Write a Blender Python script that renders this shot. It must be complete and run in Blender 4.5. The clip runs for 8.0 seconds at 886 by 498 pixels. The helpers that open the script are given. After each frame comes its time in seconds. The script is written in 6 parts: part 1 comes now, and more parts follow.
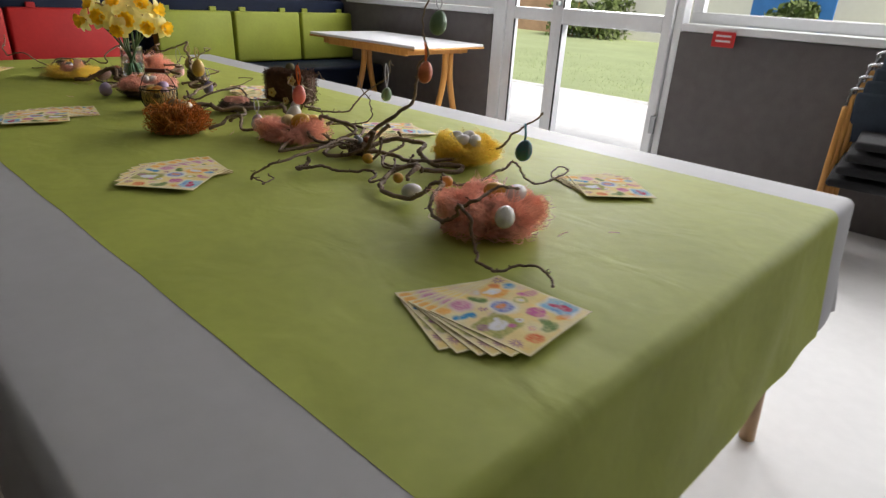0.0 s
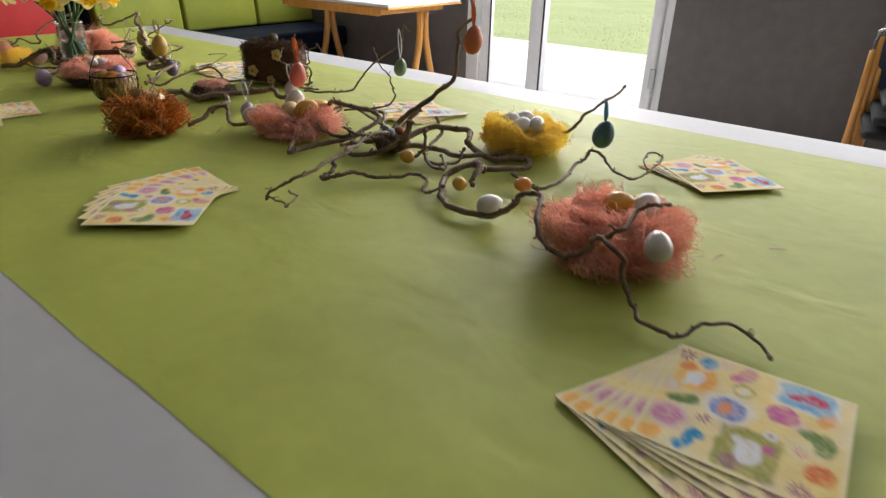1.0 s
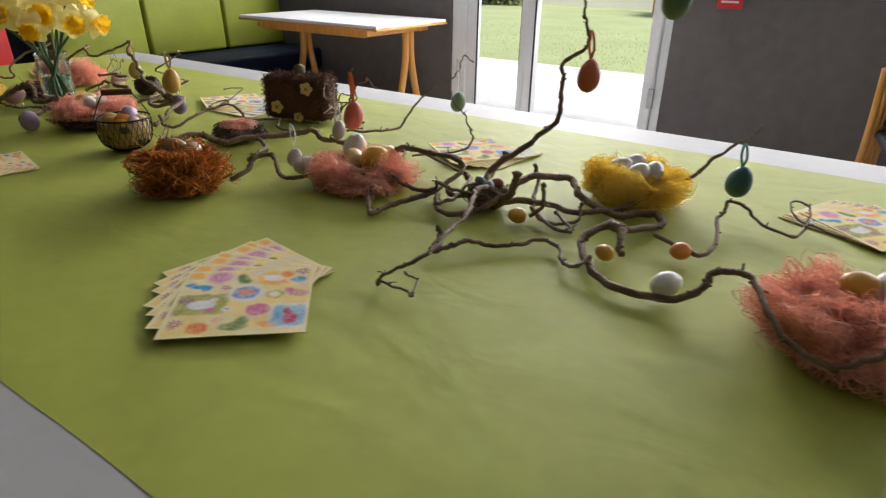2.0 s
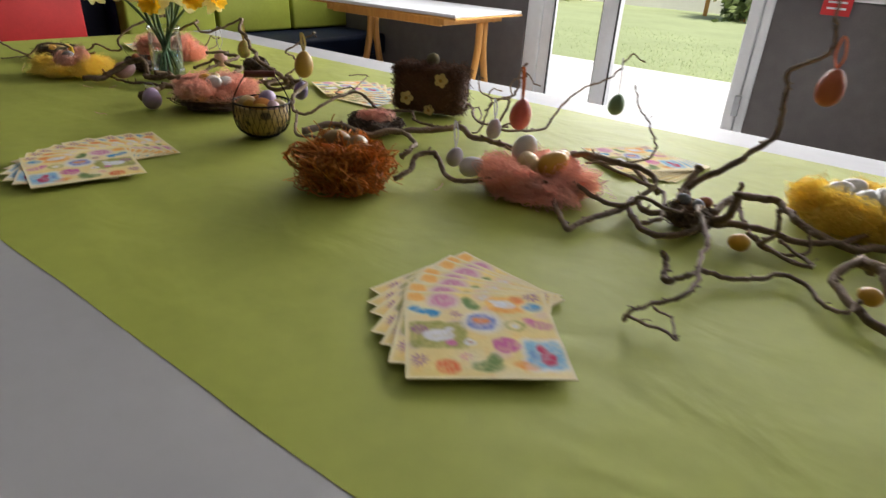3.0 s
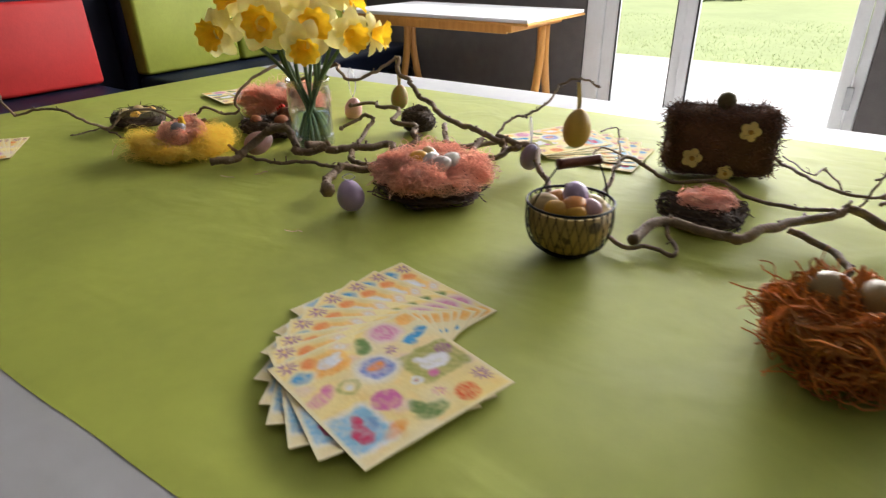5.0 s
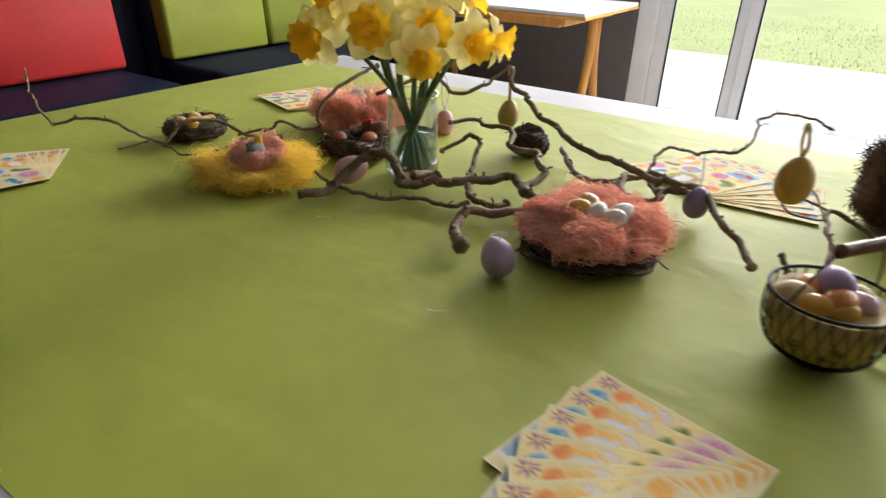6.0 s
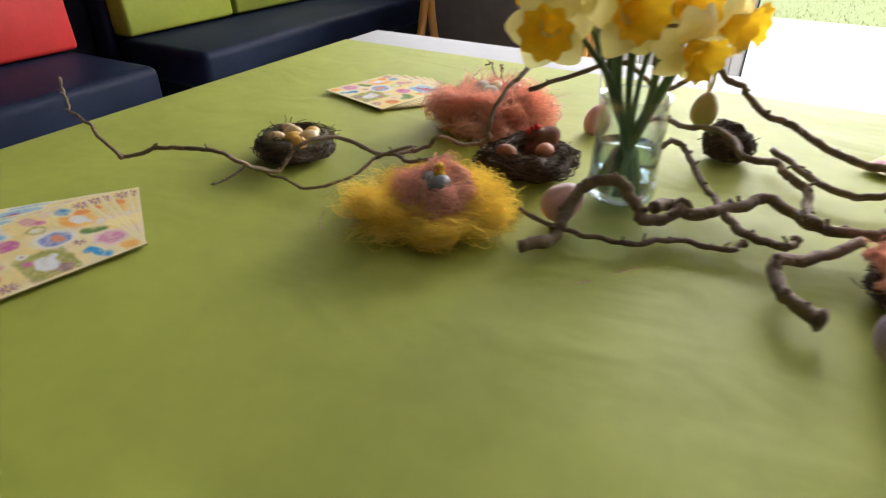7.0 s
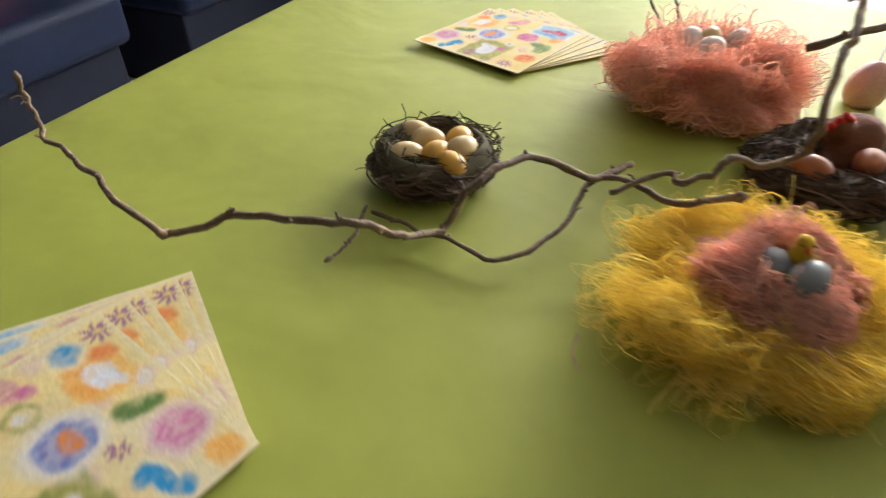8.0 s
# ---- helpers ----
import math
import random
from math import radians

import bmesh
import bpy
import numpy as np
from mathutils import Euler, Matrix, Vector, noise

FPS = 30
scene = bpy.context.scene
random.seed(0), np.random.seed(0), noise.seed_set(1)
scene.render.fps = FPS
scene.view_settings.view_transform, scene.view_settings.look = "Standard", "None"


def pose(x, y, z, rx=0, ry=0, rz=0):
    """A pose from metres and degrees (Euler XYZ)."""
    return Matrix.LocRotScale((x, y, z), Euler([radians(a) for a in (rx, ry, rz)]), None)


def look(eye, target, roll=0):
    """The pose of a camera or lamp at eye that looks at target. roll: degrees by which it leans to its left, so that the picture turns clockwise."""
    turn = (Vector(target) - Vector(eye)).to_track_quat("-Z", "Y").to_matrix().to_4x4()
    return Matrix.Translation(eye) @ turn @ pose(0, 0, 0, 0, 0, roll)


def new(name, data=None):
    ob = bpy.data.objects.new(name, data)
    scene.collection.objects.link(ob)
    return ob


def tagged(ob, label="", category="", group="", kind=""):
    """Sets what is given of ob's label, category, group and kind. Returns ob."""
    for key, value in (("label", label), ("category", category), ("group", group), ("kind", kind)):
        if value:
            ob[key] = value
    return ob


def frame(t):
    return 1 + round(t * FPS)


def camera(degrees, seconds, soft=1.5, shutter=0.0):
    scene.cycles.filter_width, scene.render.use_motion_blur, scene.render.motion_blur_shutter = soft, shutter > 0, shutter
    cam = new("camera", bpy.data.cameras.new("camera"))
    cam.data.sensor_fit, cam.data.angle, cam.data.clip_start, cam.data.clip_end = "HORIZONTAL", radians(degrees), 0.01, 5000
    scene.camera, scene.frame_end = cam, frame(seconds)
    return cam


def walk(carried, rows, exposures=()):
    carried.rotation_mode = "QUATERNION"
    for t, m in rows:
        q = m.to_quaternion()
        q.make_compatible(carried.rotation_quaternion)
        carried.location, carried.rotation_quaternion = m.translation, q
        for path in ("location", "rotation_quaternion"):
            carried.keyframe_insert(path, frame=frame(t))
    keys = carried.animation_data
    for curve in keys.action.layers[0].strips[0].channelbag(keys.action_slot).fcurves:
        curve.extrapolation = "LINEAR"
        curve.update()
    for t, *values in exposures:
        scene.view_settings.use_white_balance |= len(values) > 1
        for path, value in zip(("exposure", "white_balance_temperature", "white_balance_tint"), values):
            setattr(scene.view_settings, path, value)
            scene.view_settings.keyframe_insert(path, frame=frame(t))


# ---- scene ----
cam = camera(71.5, 8.0, 1.3, 0.35)
PATH = [
    (0, (0.011, 0.026, 1.16), (1.366, 1.276, 0.385), 3.4),
    (0.5, (0.048, 0.244, 1.146), (1.409, 1.43, 0.285), 1.1),
    (1, (0.124, 0.419, 1.133), (1.526, 1.536, 0.245), 1.2),
    (1.2, (0.162, 0.494, 1.133), (1.585, 1.606, 0.273), 1.0),
    (2.3, (0.108, 0.869, 1.126), (1.621, 1.857, 0.269), 1.3),
    (2.5, (0.078, 0.921, 1.121), (1.58, 1.899, 0.231), 2.1),
    (2.7, (0.065, 0.956, 1.131), (1.539, 1.955, 0.221), 2.7),
    (3, (0.077, 1.064, 1.11), (1.533, 2.124, 0.241), 3.8),
    (3.5, (0.143, 1.245, 1.118), (1.557, 2.357, 0.242), 1.5),
    (4, (0.152, 1.412, 1.113), (1.487, 2.579, 0.187), 1.7),
    (4.5, (0.14, 1.646, 1.118), (1.593, 2.666, 0.197), 1.0),
    (4.7, (0.137, 1.728, 1.105), (1.627, 2.74, 0.234), -0.4),
    (5.8, (0.217, 2.074, 1.119), (1.693, 3.065, 0.203), 0.9),
    (6, (0.227, 2.139, 1.114), (1.698, 3.134, 0.196), 1.5),
    (6.5, (0.247, 2.368, 1.106), (1.76, 3.279, 0.167), 1.7),
    (7, (0.256, 2.616, 1.098), (1.789, 3.394, 0.076), 1.1),
    (7.5, (0.371, 2.819, 1.064), (1.848, 3.598, -0.038), -1.0),
    (8, (0.495, 3.009, 1.043), (1.919, 3.627, -0.219), 0.4),
]
walk(cam, [(t, look(eye, target, roll)) for t, eye, target, roll in PATH], [(0, -0.36), (0.5, -0.10), (1.0, -0.05), (2.5, -0.20), (3.0, -0.17), (4.0, 0.12), (4.5, 0.22), (6.5, 0.14), (8, 0.44)])

# ---- light ----
scene.view_settings.exposure = 0.0
world = bpy.data.worlds.new("world")
scene.world = world
world.use_nodes = True
wn = world.node_tree
sky = wn.nodes.new("ShaderNodeTexSky")
sky.sky_type, sky.sun_disc = "NISHITA", False
sky.sun_elevation, sky.sun_rotation = radians(46), radians(196)
sky.air_density, sky.dust_density, sky.ozone_density = 1.0, 4.0, 1.0
wn.links.new(sky.outputs[0], wn.nodes["Background"].inputs[0])
wn.nodes["Background"].inputs[1].default_value = 0.15

sun = new("sun", bpy.data.lights.new("sun", "SUN"))
sun.data.energy, sun.data.angle, sun.data.color = 5.0, radians(15), (1.0, 0.95, 0.88)
sun.matrix_world = look((0, 0, 0), (0.2, 0.7, -0.75))


def window_light(name, x, y0, y1, z0, z1, watts):
    """The sky's light in a window opening, shining into the room."""
    ob = new(name, bpy.data.lights.new(name, "AREA"))
    ob.data.shape, ob.data.size, ob.data.size_y = "RECTANGLE", y1 - y0, z1 - z0
    ob.data.energy, ob.data.color = watts, (1.0, 0.985, 0.985)
    ob.matrix_world = look((x, (y0 + y1) / 2, (z0 + z1) / 2), (x - 1, (y0 + y1) / 2, (z0 + z1) / 2 - 0.4))
    return ob


window_light("daylight_door", 4.30, 1.95, 3.25, 1.28, 2.3, 86)
window_light("daylight_window", 4.30, -1.6, 1.6, 1.28, 2.33, 66)
window_light("daylight_window", 4.30, 3.5, 5.2, 1.28, 2.33, 25)


# ---- materials ----
def material(name, colour, rough=0.7, vary=0.15, scale=6.0, bump=0.0, bump_scale=60.0, metal=0.0, random_hue=0.0, island=False, trans=0.0, spec=0.5):
    """A surface with colour drift at two scales, fine relief and, per object or island, a shift of tone."""
    m = bpy.data.materials.new(name)
    m.use_nodes = True
    t = m.node_tree
    b = t.nodes["Principled BSDF"]
    b.inputs["Roughness"].default_value, b.inputs["Metallic"].default_value = rough, metal
    b.inputs["Specular IOR Level"].default_value = spec
    co = t.nodes.new("ShaderNodeTexCoord")
    n1, n2 = t.nodes.new("ShaderNodeTexNoise"), t.nodes.new("ShaderNodeTexNoise")
    n1.inputs["Scale"].default_value, n2.inputs["Scale"].default_value = scale, scale * 9
    n1.inputs["Detail"].default_value = n2.inputs["Detail"].default_value = 5
    add = t.nodes.new("ShaderNodeMath")
    add.operation = "ADD"
    half = t.nodes.new("ShaderNodeMath")
    half.operation, half.inputs[1].default_value = "MULTIPLY", 0.5
    for n in (n1, n2):
        t.links.new(co.outputs["Object"], n.inputs["Vector"])
    t.links.new(n1.outputs["Fac"], add.inputs[0])
    t.links.new(n2.outputs["Fac"], half.inputs[0])
    t.links.new(half.outputs[0], add.inputs[1])
    ramp = t.nodes.new("ShaderNodeMapRange")
    ramp.inputs["From Min"].default_value, ramp.inputs["From Max"].default_value = 0.5, 1.0
    ramp.inputs["To Min"].default_value, ramp.inputs["To Max"].default_value = 1 - vary, 1 + vary
    t.links.new(add.outputs[0], ramp.inputs["Value"])
    value = ramp.outputs[0]
    if random_hue:
        if island:
            rnd = t.nodes.new("ShaderNodeNewGeometry").outputs["Random Per Island"]
        else:
            rnd = t.nodes.new("ShaderNodeObjectInfo").outputs["Random"]
        r2 = t.nodes.new("ShaderNodeMapRange")
        r2.inputs["To Min"].default_value, r2.inputs["To Max"].default_value = 1 - random_hue, 1 + random_hue
        t.links.new(rnd, r2.inputs["Value"])
        mul = t.nodes.new("ShaderNodeMath")
        mul.operation = "MULTIPLY"
        t.links.new(value, mul.inputs[0])
        t.links.new(r2.outputs[0], mul.inputs[1])
        value = mul.outputs[0]
    mix = t.nodes.new("ShaderNodeVectorMath")
    mix.operation = "SCALE"
    mix.inputs[0].default_value = colour
    t.links.new(value, mix.inputs["Scale"])
    t.links.new(mix.outputs[0], b.inputs["Base Color"])
    if bump:
        n3 = t.nodes.new("ShaderNodeTexNoise")
        n3.inputs["Scale"].default_value, n3.inputs["Detail"].default_value = bump_scale, 6
        t.links.new(co.outputs["Object"], n3.inputs["Vector"])
        bn = t.nodes.new("ShaderNodeBump")
        bn.inputs["Strength"].default_value, bn.inputs["Distance"].default_value = bump, 0.004
        t.links.new(n3.outputs["Fac"], bn.inputs["Height"])
        t.links.new(bn.outputs[0], b.inputs["Normal"])
    if trans:
        tr = t.nodes.new("ShaderNodeBsdfTranslucent")
        t.links.new(mix.outputs[0], tr.inputs["Color"])
        ms = t.nodes.new("ShaderNodeMixShader")
        ms.inputs[0].default_value = trans
        t.links.new(b.outputs[0], ms.inputs[1])
        t.links.new(tr.outputs[0], ms.inputs[2])
        t.links.new(ms.outputs[0], t.nodes["Material Output"].inputs[0])
    return m


def wood_material(name, colour, dark, scale=14.0, rough=0.45):
    """Wood with grain bands drawn out along the object's longest way."""
    m = material(name, colour, rough, 0.12, 5, 0.08, 120)
    t = m.node_tree
    b = t.nodes["Principled BSDF"]
    co = t.nodes.new("ShaderNodeTexCoord")
    mp = t.nodes.new("ShaderNodeMapping")
    mp.inputs["Scale"].default_value = (1.0, 1.0, 0.12)
    wv = t.nodes.new("ShaderNodeTexNoise")
    wv.inputs["Scale"].default_value, wv.inputs["Detail"].default_value = scale * 3, 8
    cr = t.nodes.new("ShaderNodeMix")
    cr.data_type = "RGBA"
    cr.inputs["A"].default_value, cr.inputs["B"].default_value = (*dark, 1), (*colour, 1)
    t.links.new(co.outputs["Object"], mp.inputs["Vector"])
    t.links.new(mp.outputs[0], wv.inputs["Vector"])
    sharp = t.nodes.new("ShaderNodeMapRange")
    sharp.inputs["From Min"].default_value, sharp.inputs["From Max"].default_value = 0.3, 0.6
    t.links.new(wv.outputs["Fac"], sharp.inputs["Value"])
    t.links.new(sharp.outputs[0], cr.inputs["Factor"])
    t.links.new(cr.outputs["Result"], b.inputs["Base Color"])
    return m


def glass_material(name, tint, rough=0.0, ior=1.45):
    m = bpy.data.materials.new(name)
    m.use_nodes = True
    b = m.node_tree.nodes["Principled BSDF"]
    b.inputs["Base Color"].default_value = (*tint, 1)
    b.inputs["Transmission Weight"].default_value, b.inputs["Roughness"].default_value, b.inputs["IOR"].default_value = 1.0, rough, ior
    return m


def clear_glass(name, tint, gloss):
    """Thin clear glass: lets light straight through and shines at its rims."""
    m = bpy.data.materials.new(name)
    m.use_nodes = True
    t = m.node_tree
    tr, gl, ms, lw, mr = (t.nodes.new(k) for k in ("ShaderNodeBsdfTransparent", "ShaderNodeBsdfGlossy", "ShaderNodeMixShader", "ShaderNodeLayerWeight", "ShaderNodeMapRange"))
    tr.inputs[0].default_value = (*tint, 1)
    gl.inputs["Roughness"].default_value = 0.03
    lw.inputs[0].default_value = 0.35
    mr.inputs["To Max"].default_value = gloss
    t.links.new(lw.outputs["Facing"], mr.inputs["Value"])
    t.links.new(mr.outputs[0], ms.inputs[0])
    t.links.new(tr.outputs[0], ms.inputs[1])
    t.links.new(gl.outputs[0], ms.inputs[2])
    t.links.new(ms.outputs[0], t.nodes["Material Output"].inputs[0])
    return m


def creased(m, scale, strength, distance):
    """Adds broad soft creases to a cloth."""
    t = m.node_tree
    b = t.nodes["Principled BSDF"]
    fine = b.inputs["Normal"].links[0].from_socket
    co, mp, n, bn = (t.nodes.new(k) for k in ("ShaderNodeTexCoord", "ShaderNodeMapping", "ShaderNodeTexNoise", "ShaderNodeBump"))
    mp.inputs["Rotation"].default_value, mp.inputs["Scale"].default_value = (0, 0, 0.6), (1.0, 0.7, 1.0)
    n.inputs["Scale"].default_value, n.inputs["Detail"].default_value, n.inputs["Distortion"].default_value = scale, 2.5, 0.8
    bn.inputs["Strength"].default_value, bn.inputs["Distance"].default_value = strength, distance
    t.links.new(co.outputs["Object"], mp.inputs["Vector"])
    t.links.new(mp.outputs[0], n.inputs["Vector"])
    t.links.new(n.outputs["Fac"], bn.inputs["Height"])
    t.links.new(fine, bn.inputs["Normal"])
    t.links.new(bn.outputs[0], b.inputs["Normal"])


# part of the runner's tone drift is soft sheen, put into the colour
GREEN_CLOTH = material("green_fleece_paper", (0.460, 0.505, 0.084), 0.64, 0.09, 4.0, 0.08, 60, trans=0.22, spec=0.48)
creased(GREEN_CLOTH, 8.0, 0.20, 0.025)
WHITE_CLOTH = material("white_damask_paper", (0.50, 0.493, 0.50), 0.60, 0.05, 3.0, 0.07, 60, trans=0.12, spec=0.55)
creased(WHITE_CLOTH, 7.0, 0.12, 0.02)
# dark tone holds down the light bounced off the unseen walls
WALL_PAINT = material("warm_grey_paint", (0.13, 0.125, 0.12), 0.8, 0.05, 1.2, 0.08, 90)
NAVY_WALL = material("dark_navy_paint", (0.008, 0.010, 0.020), 0.7, 0.15, 2.0, 0.08, 90, spec=0.15)
# greyer than a white ceiling, to weaken its bounce; never in view
CEILING_PAINT = material("greyed_ceiling_paint", (0.38, 0.375, 0.37), 0.85, 0.04, 1.5, 0.08, 60)
FELT = material("charcoal_needle_felt", (0.150, 0.135, 0.132), 0.95, 0.10, 14.0, 0.5, 160, spec=0.2)
FRAME_WHITE = material("white_painted_frame", (0.86, 0.87, 0.88), 0.4, 0.05, 4.0, 0.05, 40)
LINO = material("pale_linoleum", (0.70, 0.69, 0.68), 0.42, 0.06, 2.2, 0.06, 60)
SEAL = material("black_rubber_seal", (0.02, 0.02, 0.02), 0.6, 0.1)
GREY_METAL = material("brushed_grey_metal", (0.42, 0.43, 0.44), 0.4, 0.1, 20, 0.05, 80, metal=0.9)
PANE = glass_material("window_glass", (1, 1, 1), 0.0, 1.05)
NAVY_LEATHER = material("navy_leatherette", (0.008, 0.013, 0.032), 0.5, 0.2, 6.0, 0.2, 140, spec=0.1)
RED_LEATHER = material("red_leatherette", (0.44, 0.019, 0.016), 0.55, 0.1, 5.0, 0.2, 140, spec=0.3)
LIME_LEATHER = material("lime_leatherette", (0.27, 0.305, 0.036), 0.55, 0.08, 5.0, 0.2, 140, spec=0.3)
BEECH = wood_material("orange_beech", (0.60, 0.30, 0.07), (0.50, 0.23, 0.05))
PINE = wood_material("pale_beech", (0.62, 0.42, 0.24), (0.52, 0.33, 0.17))
WHITE_TOP = material("white_laminate", (0.78, 0.78, 0.80), 0.3, 0.03, 3.0)
CONCRETE = material("pale_concrete_paving", (0.86, 0.86, 0.85), 0.85, 0.12, 1.5, 0.3, 40)
GRASS_GROUND = material("lawn_soil_and_grass", (0.40, 0.47, 0.24), 0.9, 0.10, 0.7, 0.4, 30)
GRASS = material("grass_blades", (0.41, 0.48, 0.25), 0.7, 0.08, 2.0, random_hue=0.06, island=True)
HEDGE = material("hedge_leaves", (0.12, 0.16, 0.05), 0.7, 0.3, 3.0, random_hue=0.4, island=True)
RENDER_WHITE = material("white_render_wall", (0.75, 0.73, 0.70), 0.85, 0.05, 1.0, 0.1, 40)
BRICK = material("pale_brick_wall", (0.48, 0.30, 0.20), 0.85, 0.2, 3.0, 0.2, 30)
BLUE_PAINT = material("blue_painted_board", (0.05, 0.20, 0.55), 0.5, 0.1, 3.0)
RED_PLASTIC = material("red_sign_plastic", (0.55, 0.02, 0.02), 0.4, 0.08, 8.0)
WHITE_PLASTIC = material("white_plastic", (0.75, 0.75, 0.75), 0.4, 0.05)
CHAIR_CLOTH = material("blue_grey_upholstery", (0.030, 0.042, 0.062), 0.85, 0.2, 12, 0.3, 160)
BLACK_CLOTH = material("black_upholstery", (0.012, 0.012, 0.014), 0.85, 0.2, 12, 0.3, 160)
CHROME = material("chrome_tube", (0.6, 0.6, 0.62), 0.2, 0.05, metal=1.0)


# ---- builders ----
def part(name, bm, mat, parent=None, label="", smooth=False):
    """Links a bmesh as one mesh object, under a thing or part if one is given."""
    me = bpy.data.meshes.new(name)
    bm.normal_update()
    bm.to_mesh(me)
    bm.free()
    for m in mat if isinstance(mat, (list, tuple)) else (mat,):
        me.materials.append(m)
    if smooth:
        me.shade_smooth()
    ob = new(name, me)
    ob.parent = parent
    if label:
        ob["label"] = label
    return ob


def thing(name, label, category, group="", kind="", at=(0, 0, 0), turn=0):
    """The Empty at the base of a thing."""
    ob = new(name)
    ob.empty_display_size = 0.05
    ob.matrix_world = pose(*at, 0, 0, turn)
    return tagged(ob, label, category, group, kind)


def box(x0, y0, z0, x1, y1, z1, bevel=0.0, seg=2, bm=None):
    """A block with rounded edges, alone or added to bm."""
    out = bm or bmesh.new()
    vs = bmesh.ops.create_cube(out, size=1.0)["verts"]
    for v in vs:
        v.co = Vector((x0 + (v.co.x + 0.5) * (x1 - x0), y0 + (v.co.y + 0.5) * (y1 - y0), z0 + (v.co.z + 0.5) * (z1 - z0)))
    if bevel:
        edges = list({e for v in vs for e in v.link_edges})
        bmesh.ops.bevel(out, geom=edges, offset=bevel, segments=seg, affect="EDGES", profile=0.5)
    return out


def spline(points, steps=6):
    """Catmull-Rom points through a short list of points (any number of values each)."""
    p = [np.array(q, float) for q in points]
    p = [2 * p[0] - p[1]] + p + [2 * p[-1] - p[-2]]
    out = []
    for i in range(1, len(p) - 2):
        for k in range(steps):
            t = k / steps
            out.append(0.5 * (2 * p[i] + (p[i + 1] - p[i - 1]) * t + (2 * p[i - 1] - 5 * p[i] + 4 * p[i + 1] - p[i + 2]) * t * t + (3 * p[i] - p[i - 1] - 3 * p[i + 1] + p[i + 2]) * t ** 3))
    out.append(p[-2])
    return out


def tube(bm, pts, radii, sides=8, cap=True):
    """A tube along pts; radii is one number or one per point."""
    pts = [Vector(p[:3]) for p in pts]
    if not hasattr(radii, "__len__"):
        radii = [radii] * len(pts)
    up = Vector((0.31, 0.2, 0.93))
    rings = []
    for i, p in enumerate(pts):
        d = pts[min(i + 1, len(pts) - 1)] - pts[max(i - 1, 0)]
        d = d.normalized() if d.length > 1e-9 else Vector((0, 0, 1))
        a = up - d * up.dot(d)
        if a.length < 1e-3:
            a = d.orthogonal()
        a.normalize()
        up = a
        b = d.cross(a)
        rings.append([bm.verts.new(p + radii[i] * (math.cos(6.28319 * k / sides) * a + math.sin(6.28319 * k / sides) * b)) for k in range(sides)])
    for r, s in zip(rings, rings[1:]):
        for k in range(sides):
            bm.faces.new((r[k], r[(k + 1) % sides], s[(k + 1) % sides], s[k]))
    if cap:
        bm.faces.new(rings[0][::-1])
        bm.faces.new(rings[-1])
    return bm


def lathe(bm, profile, sides=24, close=False):
    """A body turned about z from (radius, height) pairs."""
    rings = []
    for r, z in profile:
        rings.append([bm.verts.new((r * math.cos(6.28319 * k / sides), r * math.sin(6.28319 * k / sides), z)) for k in range(sides)])
    for a, b in zip(rings, rings[1:]):
        for k in range(sides):
            bm.faces.new((a[k], a[(k + 1) % sides], b[(k + 1) % sides], b[k]))
    bm.faces.new(rings[0][::-1])
    bm.faces.new(rings[-1])
    return bm


def structure(name, bm, mat, label, category, parent=None, smooth=False):
    return tagged(part(name, bm, mat, parent, "", smooth), label, category, "", "structure")


# ---- the room ----
WALL_X, BACK_Y, SIDE_X, FRONT_Y, CEIL = 4.1, 5.42, -3.2, -3.4, 2.75
TOP = 0.742
structure("floor", box(SIDE_X - 0.3, FRONT_Y - 0.3, -0.12, WALL_X + 0.3, BACK_Y + 0.3, 0.0), LINO, "pale grey linoleum floor of the dining room", "floor")
structure("ceiling", box(SIDE_X - 0.3, FRONT_Y - 0.3, CEIL, WALL_X + 0.3, BACK_Y + 0.3, CEIL + 0.2), CEILING_PAINT, "unseen ceiling, greyed to cut bounced light", "ceiling")
structure("wall_back", box(SIDE_X - 0.3, BACK_Y, 0.0, WALL_X + 0.3, BACK_Y + 0.25, CEIL), NAVY_WALL, "dark navy painted wall behind the bench", "wall")
structure("wall_side", box(SIDE_X - 0.25, FRONT_Y, 0.0, SIDE_X, BACK_Y, CEIL), WALL_PAINT, "unseen wall, kept dark to cut bounced light", "wall")
structure("wall_front", box(SIDE_X - 0.3, FRONT_Y - 0.25, 0.0, WALL_X + 0.3, FRONT_Y, CEIL), WALL_PAINT, "unseen wall, kept dark to cut bounced light", "wall")
# the window wall: felt-clad parapets, posts and the lintel, with open bays between
DOOR0, DOOR1, SILL, HEAD = 1.83, 3.40, 1.0, 2.4
wall = bmesh.new()
box(WALL_X + 0.02, FRONT_Y, 0.0, WALL_X + 0.28, DOOR0, SILL, bm=wall)
box(WALL_X + 0.02, DOOR1, 0.0, WALL_X + 0.28, BACK_Y, SILL, bm=wall)
box(WALL_X + 0.02, FRONT_Y, HEAD, WALL_X + 0.28, BACK_Y, CEIL, bm=wall)
for y0, y1 in ((FRONT_Y, -1.75), (5.25, BACK_Y)):
    box(WALL_X + 0.02, y0, SILL, WALL_X + 0.28, y1, HEAD, bm=wall)
window_wall = structure("wall_window", wall, WALL_PAINT, "outer wall with door and window bays", "wall")
structure("wall_panel", box(WALL_X - 0.012, FRONT_Y, 0.0, WALL_X + 0.018, DOOR0, SILL - 0.004, 0.004), FELT, "charcoal felt wall panel below the window", "wall panel")
